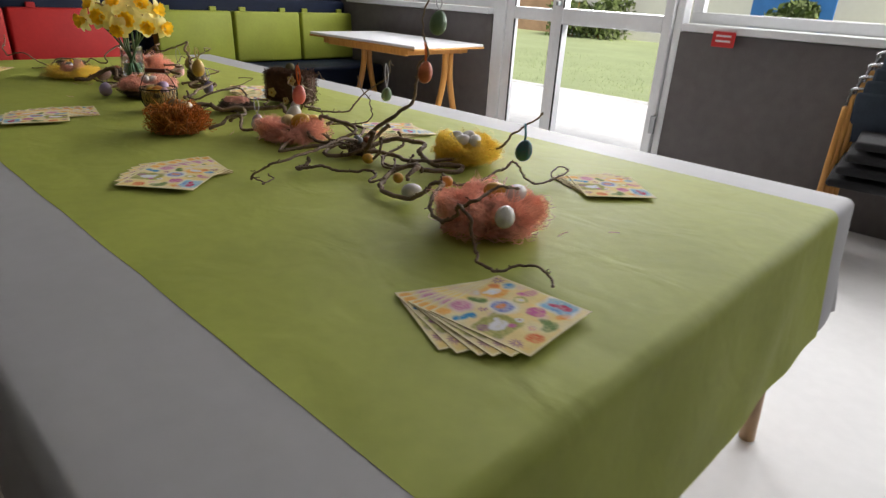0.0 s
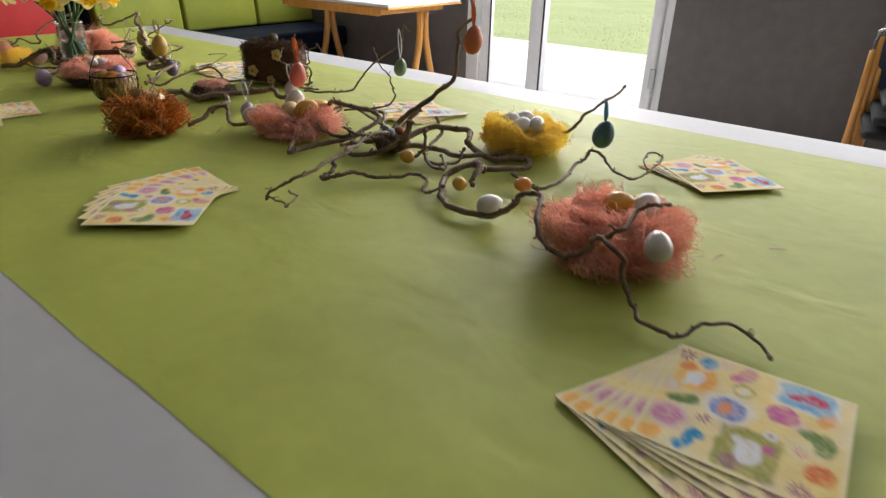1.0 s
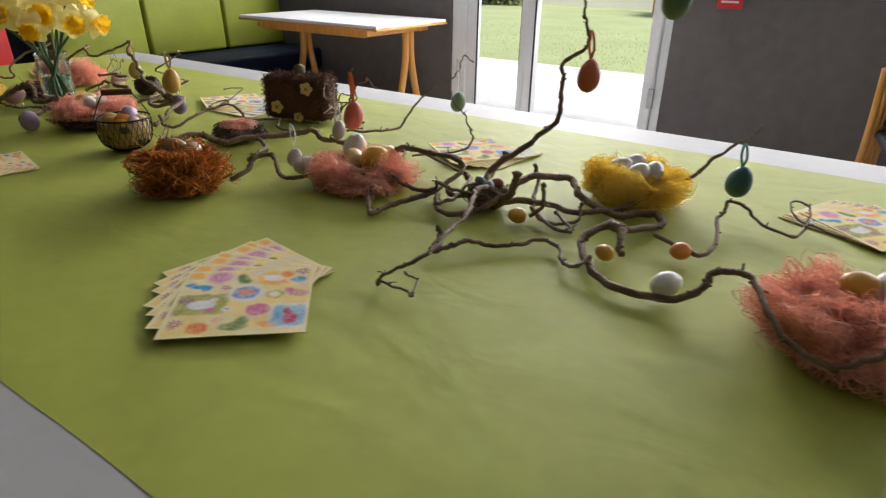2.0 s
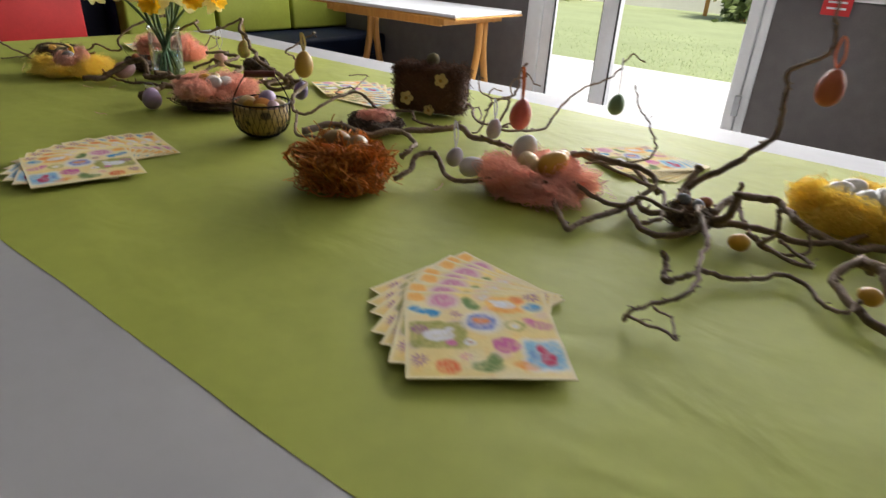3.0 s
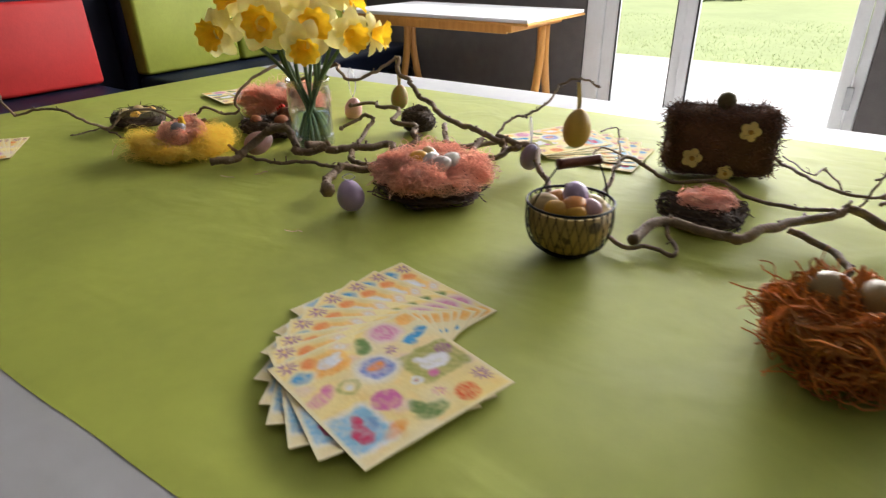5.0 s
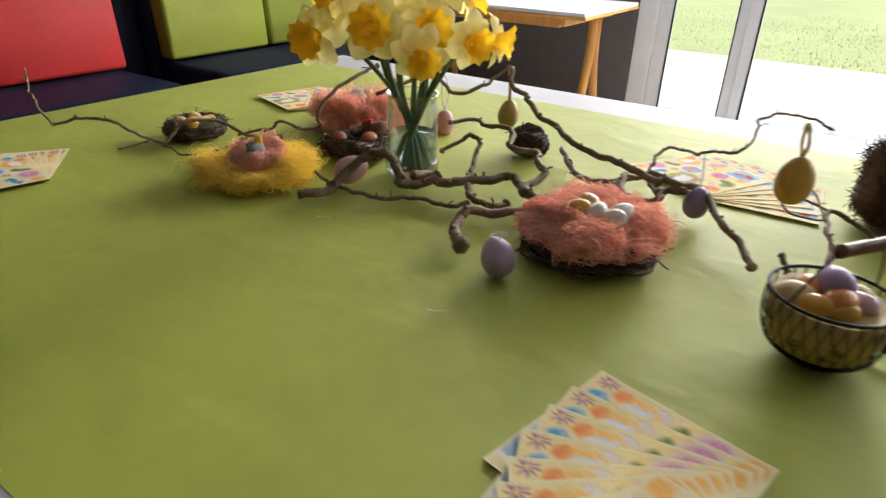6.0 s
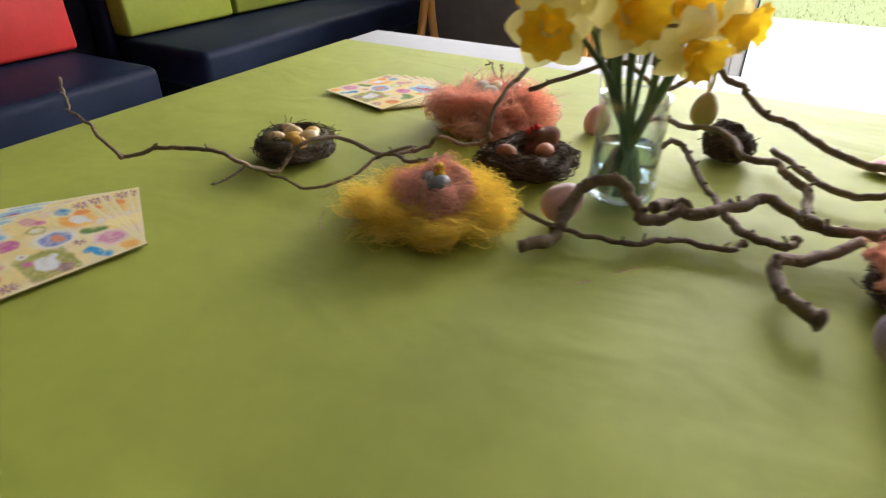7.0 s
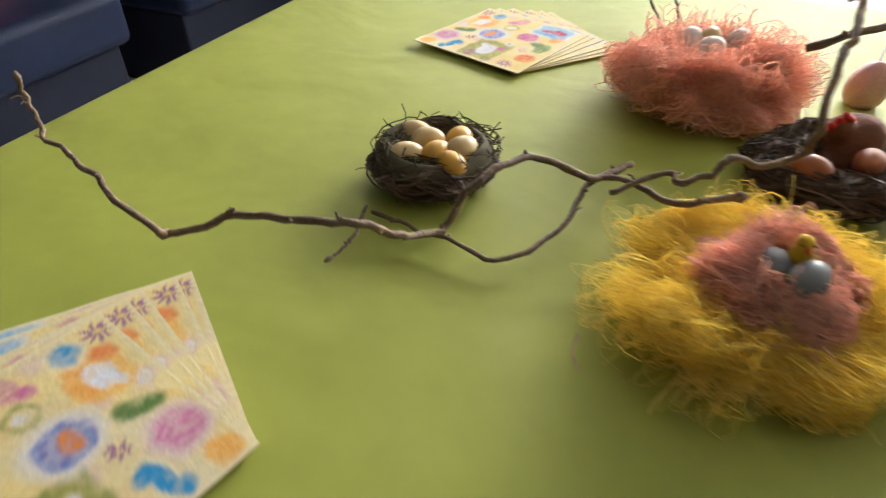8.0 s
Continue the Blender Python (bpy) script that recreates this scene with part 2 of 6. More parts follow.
structure("wall_panel", box(WALL_X - 0.012, DOOR1, 0.0, WALL_X + 0.018, BACK_Y - 0.003, SILL - 0.004, 0.004), FELT, "charcoal felt wall panel beside the door", "wall panel")


def window(name, y0, y1, mullions):
    """A white framed window band above the parapet."""
    top = thing(name, "white framed window band above a felt panel", "window", "", "structure")
    part("window_sill", box(WALL_X - 0.05, y0, SILL + 0.003, WALL_X + 0.13, y1, SILL + 0.05, 0.008), FRAME_WHITE, top)
    x0, x1 = WALL_X + 0.06, WALL_X + 0.13
    fr = bmesh.new()
    box(x0, y0, SILL + 0.053, x1, y1, SILL + 0.12, 0.006, bm=fr)
    box(x0, y0, HEAD - 0.07, x1, y1, HEAD - 0.003, 0.006, bm=fr)
    for y in [y0 + 0.001, *mullions, y1 - 0.071]:
        box(x0 + 0.002, y, SILL + 0.118, x1 - 0.002, y + 0.07, HEAD - 0.068, 0.006, bm=fr)
    part("window_frame", fr, FRAME_WHITE, top)
    ys = [y0, *mullions, y1]
    for a, b in zip(ys, ys[1:]):
        p = part("pane", box(x0 + 0.03, a + 0.06, SILL + 0.11, x0 + 0.036, b + 0.01, HEAD - 0.06), PANE, top)
        p.visible_shadow = False
    return top


window("window_1", -1.75, DOOR0 - 0.02, (-0.6, 0.62))
window("window_2", DOOR1 + 0.02, 5.25, (4.35,))


def glazed_door():
    """The terrace door: jambs, a narrow fixed side light and the door leaf with a middle rail."""
    top = thing("door_1", "white framed glazed terrace door with side light", "door", "", "structure")
    x0, x1 = WALL_X + 0.0, WALL_X + 0.10
    part("jamb", box(x0, DOOR1 - 0.115, 0.0, x1, DOOR1, HEAD, 0.008), FRAME_WHITE, top)
    part("jamb", box(x0, DOOR0, 0.0, x1, DOOR0 + 0.055, HEAD, 0.008), FRAME_WHITE, top)
    part("head", box(x0 + 0.002, DOOR0 + 0.055, HEAD - 0.08, x1, DOOR1 - 0.115, HEAD, 0.006), FRAME_WHITE, top)
    part("post", box(x0 + 0.001, 2.79, 0.0, x1, 2.842, HEAD - 0.081, 0.006), FRAME_WHITE, top)
    part("threshold", box(x0 - 0.02, DOOR0 + 0.056, 0.0, x1 + 0.1, 2.789, 0.03, 0.005), GREY_METAL, top)
    side = part("side_light", box(x0 + 0.02, 2.843, 0.0, x1 - 0.02, DOOR1 - 0.116, 0.16, 0.006), FRAME_WHITE, top)
    part("stile", box(x0 + 0.021, DOOR1 - 0.195, 0.161, x1 - 0.021, DOOR1 - 0.1165, HEAD - 0.081, 0.006), FRAME_WHITE, side)
    part("rail", box(x0 + 0.02, 2.843, 0.985, x1 - 0.02, DOOR1 - 0.196, 1.075, 0.006), FRAME_WHITE, side)
    for z0, z1 in ((0.16, 0.985), (1.075, HEAD - 0.08)):
        p = part("pane", box(x0 + 0.05, 2.845, z0 - 0.005, x0 + 0.056, DOOR1 - 0.19, z1 + 0.005), PANE, side)
        p.visible_shadow = False
        part("seal", box(x0 + 0.018, 2.845, z0, x0 + 0.03, 2.852, z1), SEAL, side)
        part("seal", box(x0 + 0.018, DOOR1 - 0.205, z0, x0 + 0.03, DOOR1 - 0.197, z1), SEAL, side)
    leaf = part("door_leaf", box(x0 - 0.03, 2.725, 0.035, x1 - 0.035, 2.787, HEAD - 0.083, 0.008), FRAME_WHITE, top)
    part("stile", box(x0 - 0.03, DOOR0 + 0.058, 0.035, x1 - 0.035, DOOR0 + 0.122, HEAD - 0.083, 0.008), FRAME_WHITE, leaf)
    for z0, z1 in ((0.035, 0.15), (0.975, 1.085), (HEAD - 0.17, HEAD - 0.083)):
        part("rail", box(x0 - 0.029, DOOR0 + 0.123, z0, x1 - 0.036, 2.724, z1, 0.008), FRAME_WHITE, leaf)
    for z0, z1 in ((0.15, 0.975), (1.085, HEAD - 0.17)):
        p = part("pane", box(x0 + 0.01, DOOR0 + 0.118, z0 - 0.005, x0 + 0.016, 2.73, z1 + 0.005), PANE, leaf)
        p.visible_shadow = False
        part("seal", box(x0 - 0.034, 2.716, z0, x0 - 0.022, 2.7245, z1), SEAL, leaf)
    part("hinge", box(x0 - 0.055, DOOR0 + 0.04, 0.33, x0 - 0.03, DOOR0 + 0.075, 0.45, 0.004), GREY_METAL, leaf, "grey metal hinge")
    part("door_handle", box(x0 - 0.075, 2.74, 1.10, x0 - 0.03, 2.765, 1.13, 0.006), GREY_METAL, leaf, "grey metal lever handle")
    return top


glazed_door()

# ---- outside ----
ground = bmesh.new()
box(WALL_X + 0.3, -60, -0.3, 7.6, 60, -0.05, bm=ground)
structure("pavement", ground, CONCRETE, "pale concrete terrace outside the door", "pavement")
structure("ground", box(-300, -300, -0.6, 300, 300, -0.301), GRASS_GROUND, "soil and lawn stretching to the distance", "ground")
lawn = bmesh.new()
bmesh.ops.create_grid(lawn, x_segments=60, y_segments=90, size=1.0)
for v in lawn.verts:
    v.co = Vector((7.6 + (v.co.x + 1) * 20.0, v.co.y * 45.0, -0.045 + 0.03 * noise.noise(Vector((v.co.x * 40, v.co.y * 60, 0)))))
structure("lawn", lawn, GRASS_GROUND, "mown green lawn beyond the terrace", "lawn")
structure("kerb", box(7.55, -45, -0.2, 7.63, 45, -0.015, 0.01), CONCRETE, "grey kerb between terrace and lawn", "kerb")
tufts = bmesh.new()
rng = random.Random(4)
for i in range(9000):
    x, y = 7.62 + 5.5 * rng.random() ** 1.5, rng.uniform(0.5, 9.5)
    a, hgt, w = rng.uniform(0, 6.28), rng.uniform(0.02, 0.04), 0.006
    dx, dy = math.cos(a) * w, math.sin(a) * w
    vs = [tufts.verts.new((x - dx, y - dy, -0.05)), tufts.verts.new((x + dx, y + dy, -0.05)), tufts.verts.new((x + rng.uniform(-0.03, 0.03), y + rng.uniform(-0.03, 0.03), -0.05 + hgt))]
    tufts.faces.new(vs)
tagged(part("grass", tufts, GRASS), "short blades of green lawn grass", "grass", "", "stuff")


def hedge(name, x, y0, y1, height, seed, label):
    """A bank of shrubs: many small leaf clumps about an uneven outline."""
    r = random.Random(seed)
    bm = bmesh.new()
    for i in range(2600):
        y = r.uniform(y0, y1)
        hh = height * (0.65 + 0.35 * noise.noise(Vector((y * 0.9, seed, 0))))
        p = Vector((x + r.gauss(0, 0.45), y, -0.05 + hh * r.random() ** 0.7))
        d = Vector((r.gauss(0, 1), r.gauss(0, 1), r.gauss(0, 1))).normalized()
        e = d.orthogonal().normalized()
        g = d.cross(e)
        s = r.uniform(0.05, 0.13)
        bm.faces.new([bm.verts.new(p + s * (math.cos(k * 1.5708) * e * 0.6 + math.sin(k * 1.5708) * g)) for k in range(4)])
    top = thing(name, label, "shrub")
    part("leaves", bm, HEDGE, top)
    for i in range(5):
        y = r.uniform(y0, y1)
        part("stem", tube(bmesh.new(), [(x, y, -0.06), (x + r.uniform(-0.1, 0.1), y + r.uniform(-0.2, 0.2), height * 0.6)], [0.03, 0.01], 6), BEECH, top)
    return top


hedge("hedge", 19.0, 10.4, 12.7, 1.7, 3, "dark green shrubs at the edge of the lawn")
hedge("hedge", 18.0, 4.7, 5.6, 1.7, 8, "low green shrub before a blue board")
structure("garden_wall", box(20.0, -12, -0.06, 20.3, 13.1, 2.6), RENDER_WHITE, "white rendered wall beyond the lawn", "wall")
structure("garden_wall", box(20.0, 13.2, -0.06, 20.3, 26, 2.6), BRICK, "brown brick wall beyond the lawn", "wall")
board = thing("play_board", "blue painted play board on posts in the garden", "play board", at=(18.6, 5.4, -0.05))
part("panel", box(-0.03, -1.0, 0.5, 0.03, 1.0, 1.7, 0.01), BLUE_PAINT, board)
for y in (-0.9, 0.9):
    part("post", box(0.03, y - 0.05, 0.0, 0.12, y + 0.05, 1.8, 0.01), BEECH, board)


# ---- bench and cushions ----
def bench(x0, x1, label):
    top = thing("bench", label, "bench", "benches along the back wall", at=((x0 + x1) / 2, 5.0, 0))
    w = (x1 - x0) / 2
    part("base", box(-w + 0.03, -0.25, 0.0, w - 0.03, 0.40, 0.30, 0.01), NAVY_WALL, top, "black plinth")
    part("seat", box(-w, -0.30, 0.302, w, 0.25, 0.47, 0.035, 4), NAVY_LEATHER, top, smooth=True)
    part("backrest", box(-w, 0.30, 0.302, w, 0.415, 1.0, 0.03, 3), NAVY_LEATHER, top, smooth=True)
    return top


bench(0.05, 1.90, "navy leatherette bench with a padded seat")
bench(2.13, 4.08, "navy leatherette bench below lime cushions")


def cushion(x0, x1, mat, label):
    """A thick upright back cushion leaning on the bench's backrest."""
    ob = part("cushion", box(-(x1 - x0) / 2, -0.06, 0.0, (x1 - x0) / 2, 0.06, 0.42, 0.02, 3), mat, smooth=True)
    ob.matrix_world = pose((x0 + x1) / 2, 5.225, 0.475, -4, 0, 0)
    tagged(ob, label, "cushion", "back cushions on the bench")
    for s in (-1, 1):
        part("loop", box(s * 0.2 - 0.03, 0.02, 0.41, s * 0.2 + 0.03, 0.04, 0.455, 0.006), mat, ob)
    return ob


for a, b in ((0.42, 1.145), (1.165, 1.90)):
    cushion(a, b, RED_LEATHER, "red leatherette back cushion on a navy bench")
for a, b in ((2.15, 2.795), (2.82, 3.47), (3.495, 4.08)):
    cushion(a, b, LIME_LEATHER, "lime green leatherette back cushion on a navy bench")


# ---- side table by the window ----
def side_table():
    top = thing("side_table", "white topped side table with bent orange beech legs", "table", at=(3.58, 4.0, 0))
    part("tabletop", box(-0.38, -0.64, 0.757, 0.38, 0.64, 0.777, 0.004), WHITE_TOP, top)
    part("edge", box(-0.385, -0.645, 0.744, 0.385, 0.645, 0.7565, 0.002), BEECH, top, "beech edge band")
    for s in (-1, 1):
        for d in (-1, 1):
            pts = spline([(0.12 + d * 0.028, s * 0.5, 0.705), (0.12 + d * 0.036, s * 0.5, 0.5), (0.12 + d * 0.11, s * 0.5, 0.22), (0.12 + d * 0.21, s * 0.5, 0.0)], 6)
            part("leg", tube(bmesh.new(), pts, 0.025, 10), BEECH, top, smooth=True)
        part("rail", box(-0.33, s * 0.5 - 0.02, 0.70, 0.33, s * 0.5 + 0.02, 0.743, 0.006), BEECH, top)
    for d in (-1, 1):
        part("rail", box(d * 0.3 - 0.012, -0.48, 0.69, d * 0.3 + 0.012, 0.48, 0.741, 0.005), BEECH, top)
    return top


side_table()


# ---- stack of chairs by the wall ----
def stack_chair(z, back):
    """One armchair of the stack: bent beech side frames, seat and back on a chrome tube."""
    top = thing("stacking_chair", "stacked beech armchair with dark upholstered seat and back", "chair", "stack of chairs", at=(3.58 + back, 0.44 - back, z), turn=8)
    for s in (-1, 1):
        p = spline([(-0.2, s * 0.27, 0.018), (0.14, s * 0.27, 0.018), (0.2, s * 0.27, 0.035), (0.19, s * 0.27, 0.2), (0.17, s * 0.27, 0.42), (0.2, s * 0.27, 0.62), (0.225, s * 0.27, 0.72)], 5)
        part("side_frame", tube(bmesh.new(), p, 0.017, 8), BEECH, top, smooth=True)
    part("seat", box(-0.22, -0.24, 0.40, 0.22, 0.24, 0.44, 0.015), BLACK_CLOTH, top, smooth=True)
    part("backrest", box(0.2, -0.24, 0.55, 0.235, 0.24, 0.80, 0.014), CHAIR_CLOTH, top, smooth=True)
    p = spline([(0.225, -0.27, 0.715), (0.235, -0.265, 0.78), (0.24, -0.22, 0.815), (0.24, 0.22, 0.815), (0.235, 0.265, 0.78), (0.225, 0.27, 0.715)], 5)
    part("back_tube", tube(bmesh.new(), p, 0.009, 8), CHROME, top, "chrome back tube", smooth=True)
    return top


for i in range(4):
    stack_chair(0.06 * i, 0.02 * i)


# ---- the laid table ----
TX0, TX1, TY0, TY1 = 0.105, 1.775, 0.31, 3.605


def dining_table(y0, y1, label):
    top = thing("dining_table", label, "table", "tables pushed together", at=((TX0 + TX1) / 2, (y0 + y1) / 2, 0))
    w, d = (TX1 - TX0) / 2 - 0.012, (y1 - y0) / 2 - 0.004
    part("tabletop", box(-w, -d, TOP - 0.035, w, d, TOP - 0.006, 0.006), PINE, top)
    for sx in (-1, 1):
        for sy in (-1, 1):
            pts = [(sx * (w - 0.1), sy * (d - 0.06), TOP - 0.036), (sx * (w - 0.06), sy * (d - 0.035), 0.3), (sx * (w - 0.045), sy * (d - 0.02), 0.0)]
            part("leg", tube(bmesh.new(), spline(pts, 4), [0.026] * 5 + [0.022] * 4, 12), PINE, top, smooth=True)
    return top


dining_table(TY0 + 0.012, 1.955, "beech dining table under a white tablecloth")
dining_table(1.96, TY1 - 0.012, "beech dining table under a white tablecloth")


def draped(name, x0, x1, y0, y1, lift, drops, mat, label, category, amp, seed):
    """A cloth over the table: flat top with faint creases, soft edges and hanging folds; drops: lengths at x0, x1, y0, y1 (0: ends on the top)."""
    bm = bmesh.new()

    def axis(a, b, da, db):
        vals = []
        if da:
            vals += [a - da + k * (da - 0.055) / 8 for k in range(8)] + [a - 0.055 + 0.0055 * k for k in range(10)]
        n = int((b - a) / 0.028)
        vals += [a + (b - a) * k / n for k in range(n + 1)]
        if db:
            vals += [b + 0.0055 * (k + 1) for k in range(10)] + [b + 0.055 + (k + 1) * (db - 0.055) / 8 for k in range(8)]
        return vals

    us, vs = axis(x0, x1, drops[0], drops[1]), axis(y0, y1, drops[2], drops[3])

    def place(u, v):
        ox = x0 - u if (drops[0] and u < x0) else (u - x1 if (drops[1] and u > x1) else 0)
        oy = y0 - v if (drops[2] and v < y0) else (v - y1 if (drops[3] and v > y1) else 0)
        down = max(ox, oy)
        x, y = min(max(u, x0), x1), min(max(v, y0), y1)
        if down > 0:
            r = 0.026
            out = r * math.sin(min(down / r, 1.5708)) + 0.10 * max(0, down - 1.5708 * r)
            fold = 0.012 * min(1, down / 0.2) * noise.noise(Vector((u * 5, v * 5, 2.0))) + (0.005 if lift > -0.002 else 0.0)
            z = TOP + lift - (r * (1 - math.cos(min(down / r, 1.5708))) + max(0, down - 1.5708 * r))
            out += fold
            if ox:
                x += (out if u > x1 else -out) * min(1, ox / max(down, 1e-6))
            if oy:
                y += (out if v > y1 else -out) * min(1, oy / max(down, 1e-6))
        else:
            z = TOP + lift + amp * max(0, noise.noise(Vector((u * 3.0 + seed, v * 4.5, 0.3)))) + 0.4 * amp * max(0, noise.noise(Vector((u * 11, v * 8 + seed, 1.3))))
            if not drops[0]:
                edge = min(1, (u - x0) / 0.12, (x1 - u) / 0.12)
                z = TOP + lift + (z - TOP - lift) * edge * edge * (3 - 2 * edge)
                x += 0.004 * noise.noise(Vector((v * 6, seed, 5))) if u == us[0] else 0
        return Vector((x, y, z))

    grid = [[bm.verts.new(place(u, v)) for v in vs] for u in us]
    for a, b in zip(grid, grid[1:]):
        for k in range(len(vs) - 1):
            bm.faces.new((a[k], b[k], b[k + 1], a[k + 1]))
    ob = part(name, bm, mat, smooth=True)
    mod = ob.modifiers.new("thickness", "SOLIDIFY")
    mod.thickness, mod.offset = 0.0003, -1.0
    cut = ob.modifiers.new("edges", "EDGE_SPLIT")
    cut.split_angle = radians(75)
    return tagged(ob, label, category)


draped("tablecloth", TX0, TX1, TY0, TY1, -0.003, (0.13, 0.30, 0.33, 0.28), WHITE_CLOTH, "white paper tablecloth hanging over the table edges", "tablecloth", 0.0001, 2.0)
draped("table_runner", 0.313, 1.632, TY0 - 0.004, TY1 + 0.004, -0.0025, (0, 0, 0.335, 0.285), GREEN_CLOTH, "lime green fleece table runner with faint creases", "table runner", 0.0032, 9.0)

# red sign clipped to the sill
sign = thing("wall_sign", "small red sign with white print on the felt panel", "sign", at=(WALL_X - 0.056, 1.53, 0.93))
part("plate", box(-0.008, -0.068, 0.0, 0.0, 0.068, 0.09, 0.003), RED_PLASTIC, sign)
for z in (0.03, 0.06):
    part("print", box(-0.0095, -0.045, z, -0.0085, 0.045, z + 0.010), WHITE_PLASTIC, sign, "white bar of print")
# chair beside the table
BROWN_CLOTH = material("dark_brown_upholstery", (0.045, 0.028, 0.018), 0.85, 0.2, 12, 0.3, 160)
chair = thing("chair", "beech armchair with brown upholstery drawn up to the table", "chair", at=(-0.20, 0.80, 0))
part("seat", box(-0.22, -0.25, 0.42, 0.24, 0.25, 0.47, 0.02, 3), BROWN_CLOTH, chair, "dark brown upholstered seat", smooth=True)
part("backrest", box(-0.27, -0.24, 0.56, -0.235, 0.24, 0.84, 0.014, 3), BROWN_CLOTH, chair, "dark brown upholstered backrest", smooth=True)
for sy in (-1, 1):
    p = spline([(-0.25, sy * 0.285, 0.85), (-0.24, sy * 0.285, 0.45), (-0.2, sy * 0.285, 0.02), (0.16, sy * 0.285, 0.018), (0.2, sy * 0.285, 0.04), (0.2, sy * 0.285, 0.42), (0.2, sy * 0.285, 0.60), (0.15, sy * 0.285, 0.64), (-0.2, sy * 0.285, 0.64)], 5)
    part("side_frame", tube(bmesh.new(), p, 0.018, 10), BEECH, chair, smooth=True)


# ---- table decoration: materials ----
BARK = material("hazel_bark", (0.205, 0.138, 0.082), 0.75, 0.35, 25.0, 0.7, 220)
SISAL_PINK = material("salmon_sisal", (0.98, 0.68, 0.57), 0.5, 0.06, 30.0, random_hue=0.18, island=True, trans=0.6)
SISAL_ROSE = material("dusty_rose_sisal", (0.98, 0.70, 0.60), 0.5, 0.06, 30.0, random_hue=0.26, island=True, trans=0.6)
SISAL_YELLOW = material("yellow_sisal", (1.0, 0.86, 0.33), 0.6, 0.05, 30.0, random_hue=0.14, island=True, trans=0.72)
STRAW_ORANGE = material("rust_brown_straw", (0.66, 0.27, 0.05), 0.65, 0.15, 30.0, random_hue=0.35, island=True, trans=0.35)
TWIG_DARK = material("dark_nest_twigs", (0.095, 0.060, 0.040), 0.75, 0.2, 40.0, random_hue=0.5, island=True)
MOSS = material("olive_moss", (0.095, 0.08, 0.035), 0.85, 0.2, 40.0, random_hue=0.4, island=True)
COCO = material("brown_coir_fibre", (0.12, 0.052, 0.026), 0.8, 0.2, 30.0, random_hue=0.5, island=True)
NAP_PAPER = material("cream_yellow_napkin_paper", (0.94, 0.80, 0.40), 0.9, 0.08, 18.0, 0.15, 200, trans=0.1)
# tan side faces: shade between stacked napkins, put into the colour
NAP_SHADED_EDGE = material("napkin_shaded_edge", (0.56, 0.41, 0.15), 0.9, 0.1, 30)
NAP_PRINT = material("printed_napkin_paper", (1.0, 1.0, 1.0), 0.9, 0.08, 40.0, 0.15, 200, trans=0.1)
pn = NAP_PRINT.node_tree
ink = pn.nodes.new("ShaderNodeVertexColor")
ink.layer_name = "print"
pn.links.new(ink.outputs["Color"], pn.nodes["Vector Math"].inputs[0])
INK = {
    "paper": (0.88, 0.73, 0.34), "pale": (0.90, 0.81, 0.54), "wash": (0.92, 0.56, 0.15), "lemon": (0.92, 0.70, 0.20), "orange": (0.86, 0.30, 0.03), "red": (0.78, 0.12, 0.025),
    "pink": (0.66, 0.15, 0.38), "crimson": (0.58, 0.03, 0.11), "plum": (0.33, 0.08, 0.29), "blue": (0.02, 0.30, 0.60), "sky": (0.26, 0.52, 0.70),
    "violet": (0.14, 0.15, 0.52), "green": (0.12, 0.23, 0.05), "olive": (0.36, 0.36, 0.08), "white": (0.84, 0.83, 0.86), "mauve": (0.80, 0.60, 0.66),
}


def egg_paint(name, colour, spots=None, rough=0.4, scale=90.0, amount=0.62):
    """Painted egg shell, plain or with flecks of a second colour."""
    m = material(name, colour, rough, 0.08, 25.0, 0.05, 120)
    if spots:
        t = m.node_tree
        b = t.nodes["Principled BSDF"]
        src = b.inputs["Base Color"].links[0].from_socket
        n = t.nodes.new("ShaderNodeTexNoise")
        n.inputs["Scale"].default_value, n.inputs["Detail"].default_value = scale, 3
        st = t.nodes.new("ShaderNodeMapRange")
        st.inputs["From Min"].default_value, st.inputs["From Max"].default_value = amount, amount + 0.04
        mx = t.nodes.new("ShaderNodeMix")
        mx.data_type = "RGBA"
        mx.inputs["B"].default_value = (*spots, 1)
        co = t.nodes.new("ShaderNodeTexCoord")
        t.links.new(co.outputs["Object"], n.inputs["Vector"])
        t.links.new(n.outputs["Fac"], st.inputs["Value"])
        t.links.new(st.outputs[0], mx.inputs["Factor"])
        t.links.new(src, mx.inputs["A"])
        t.links.new(mx.outputs["Result"], b.inputs["Base Color"])
    return m


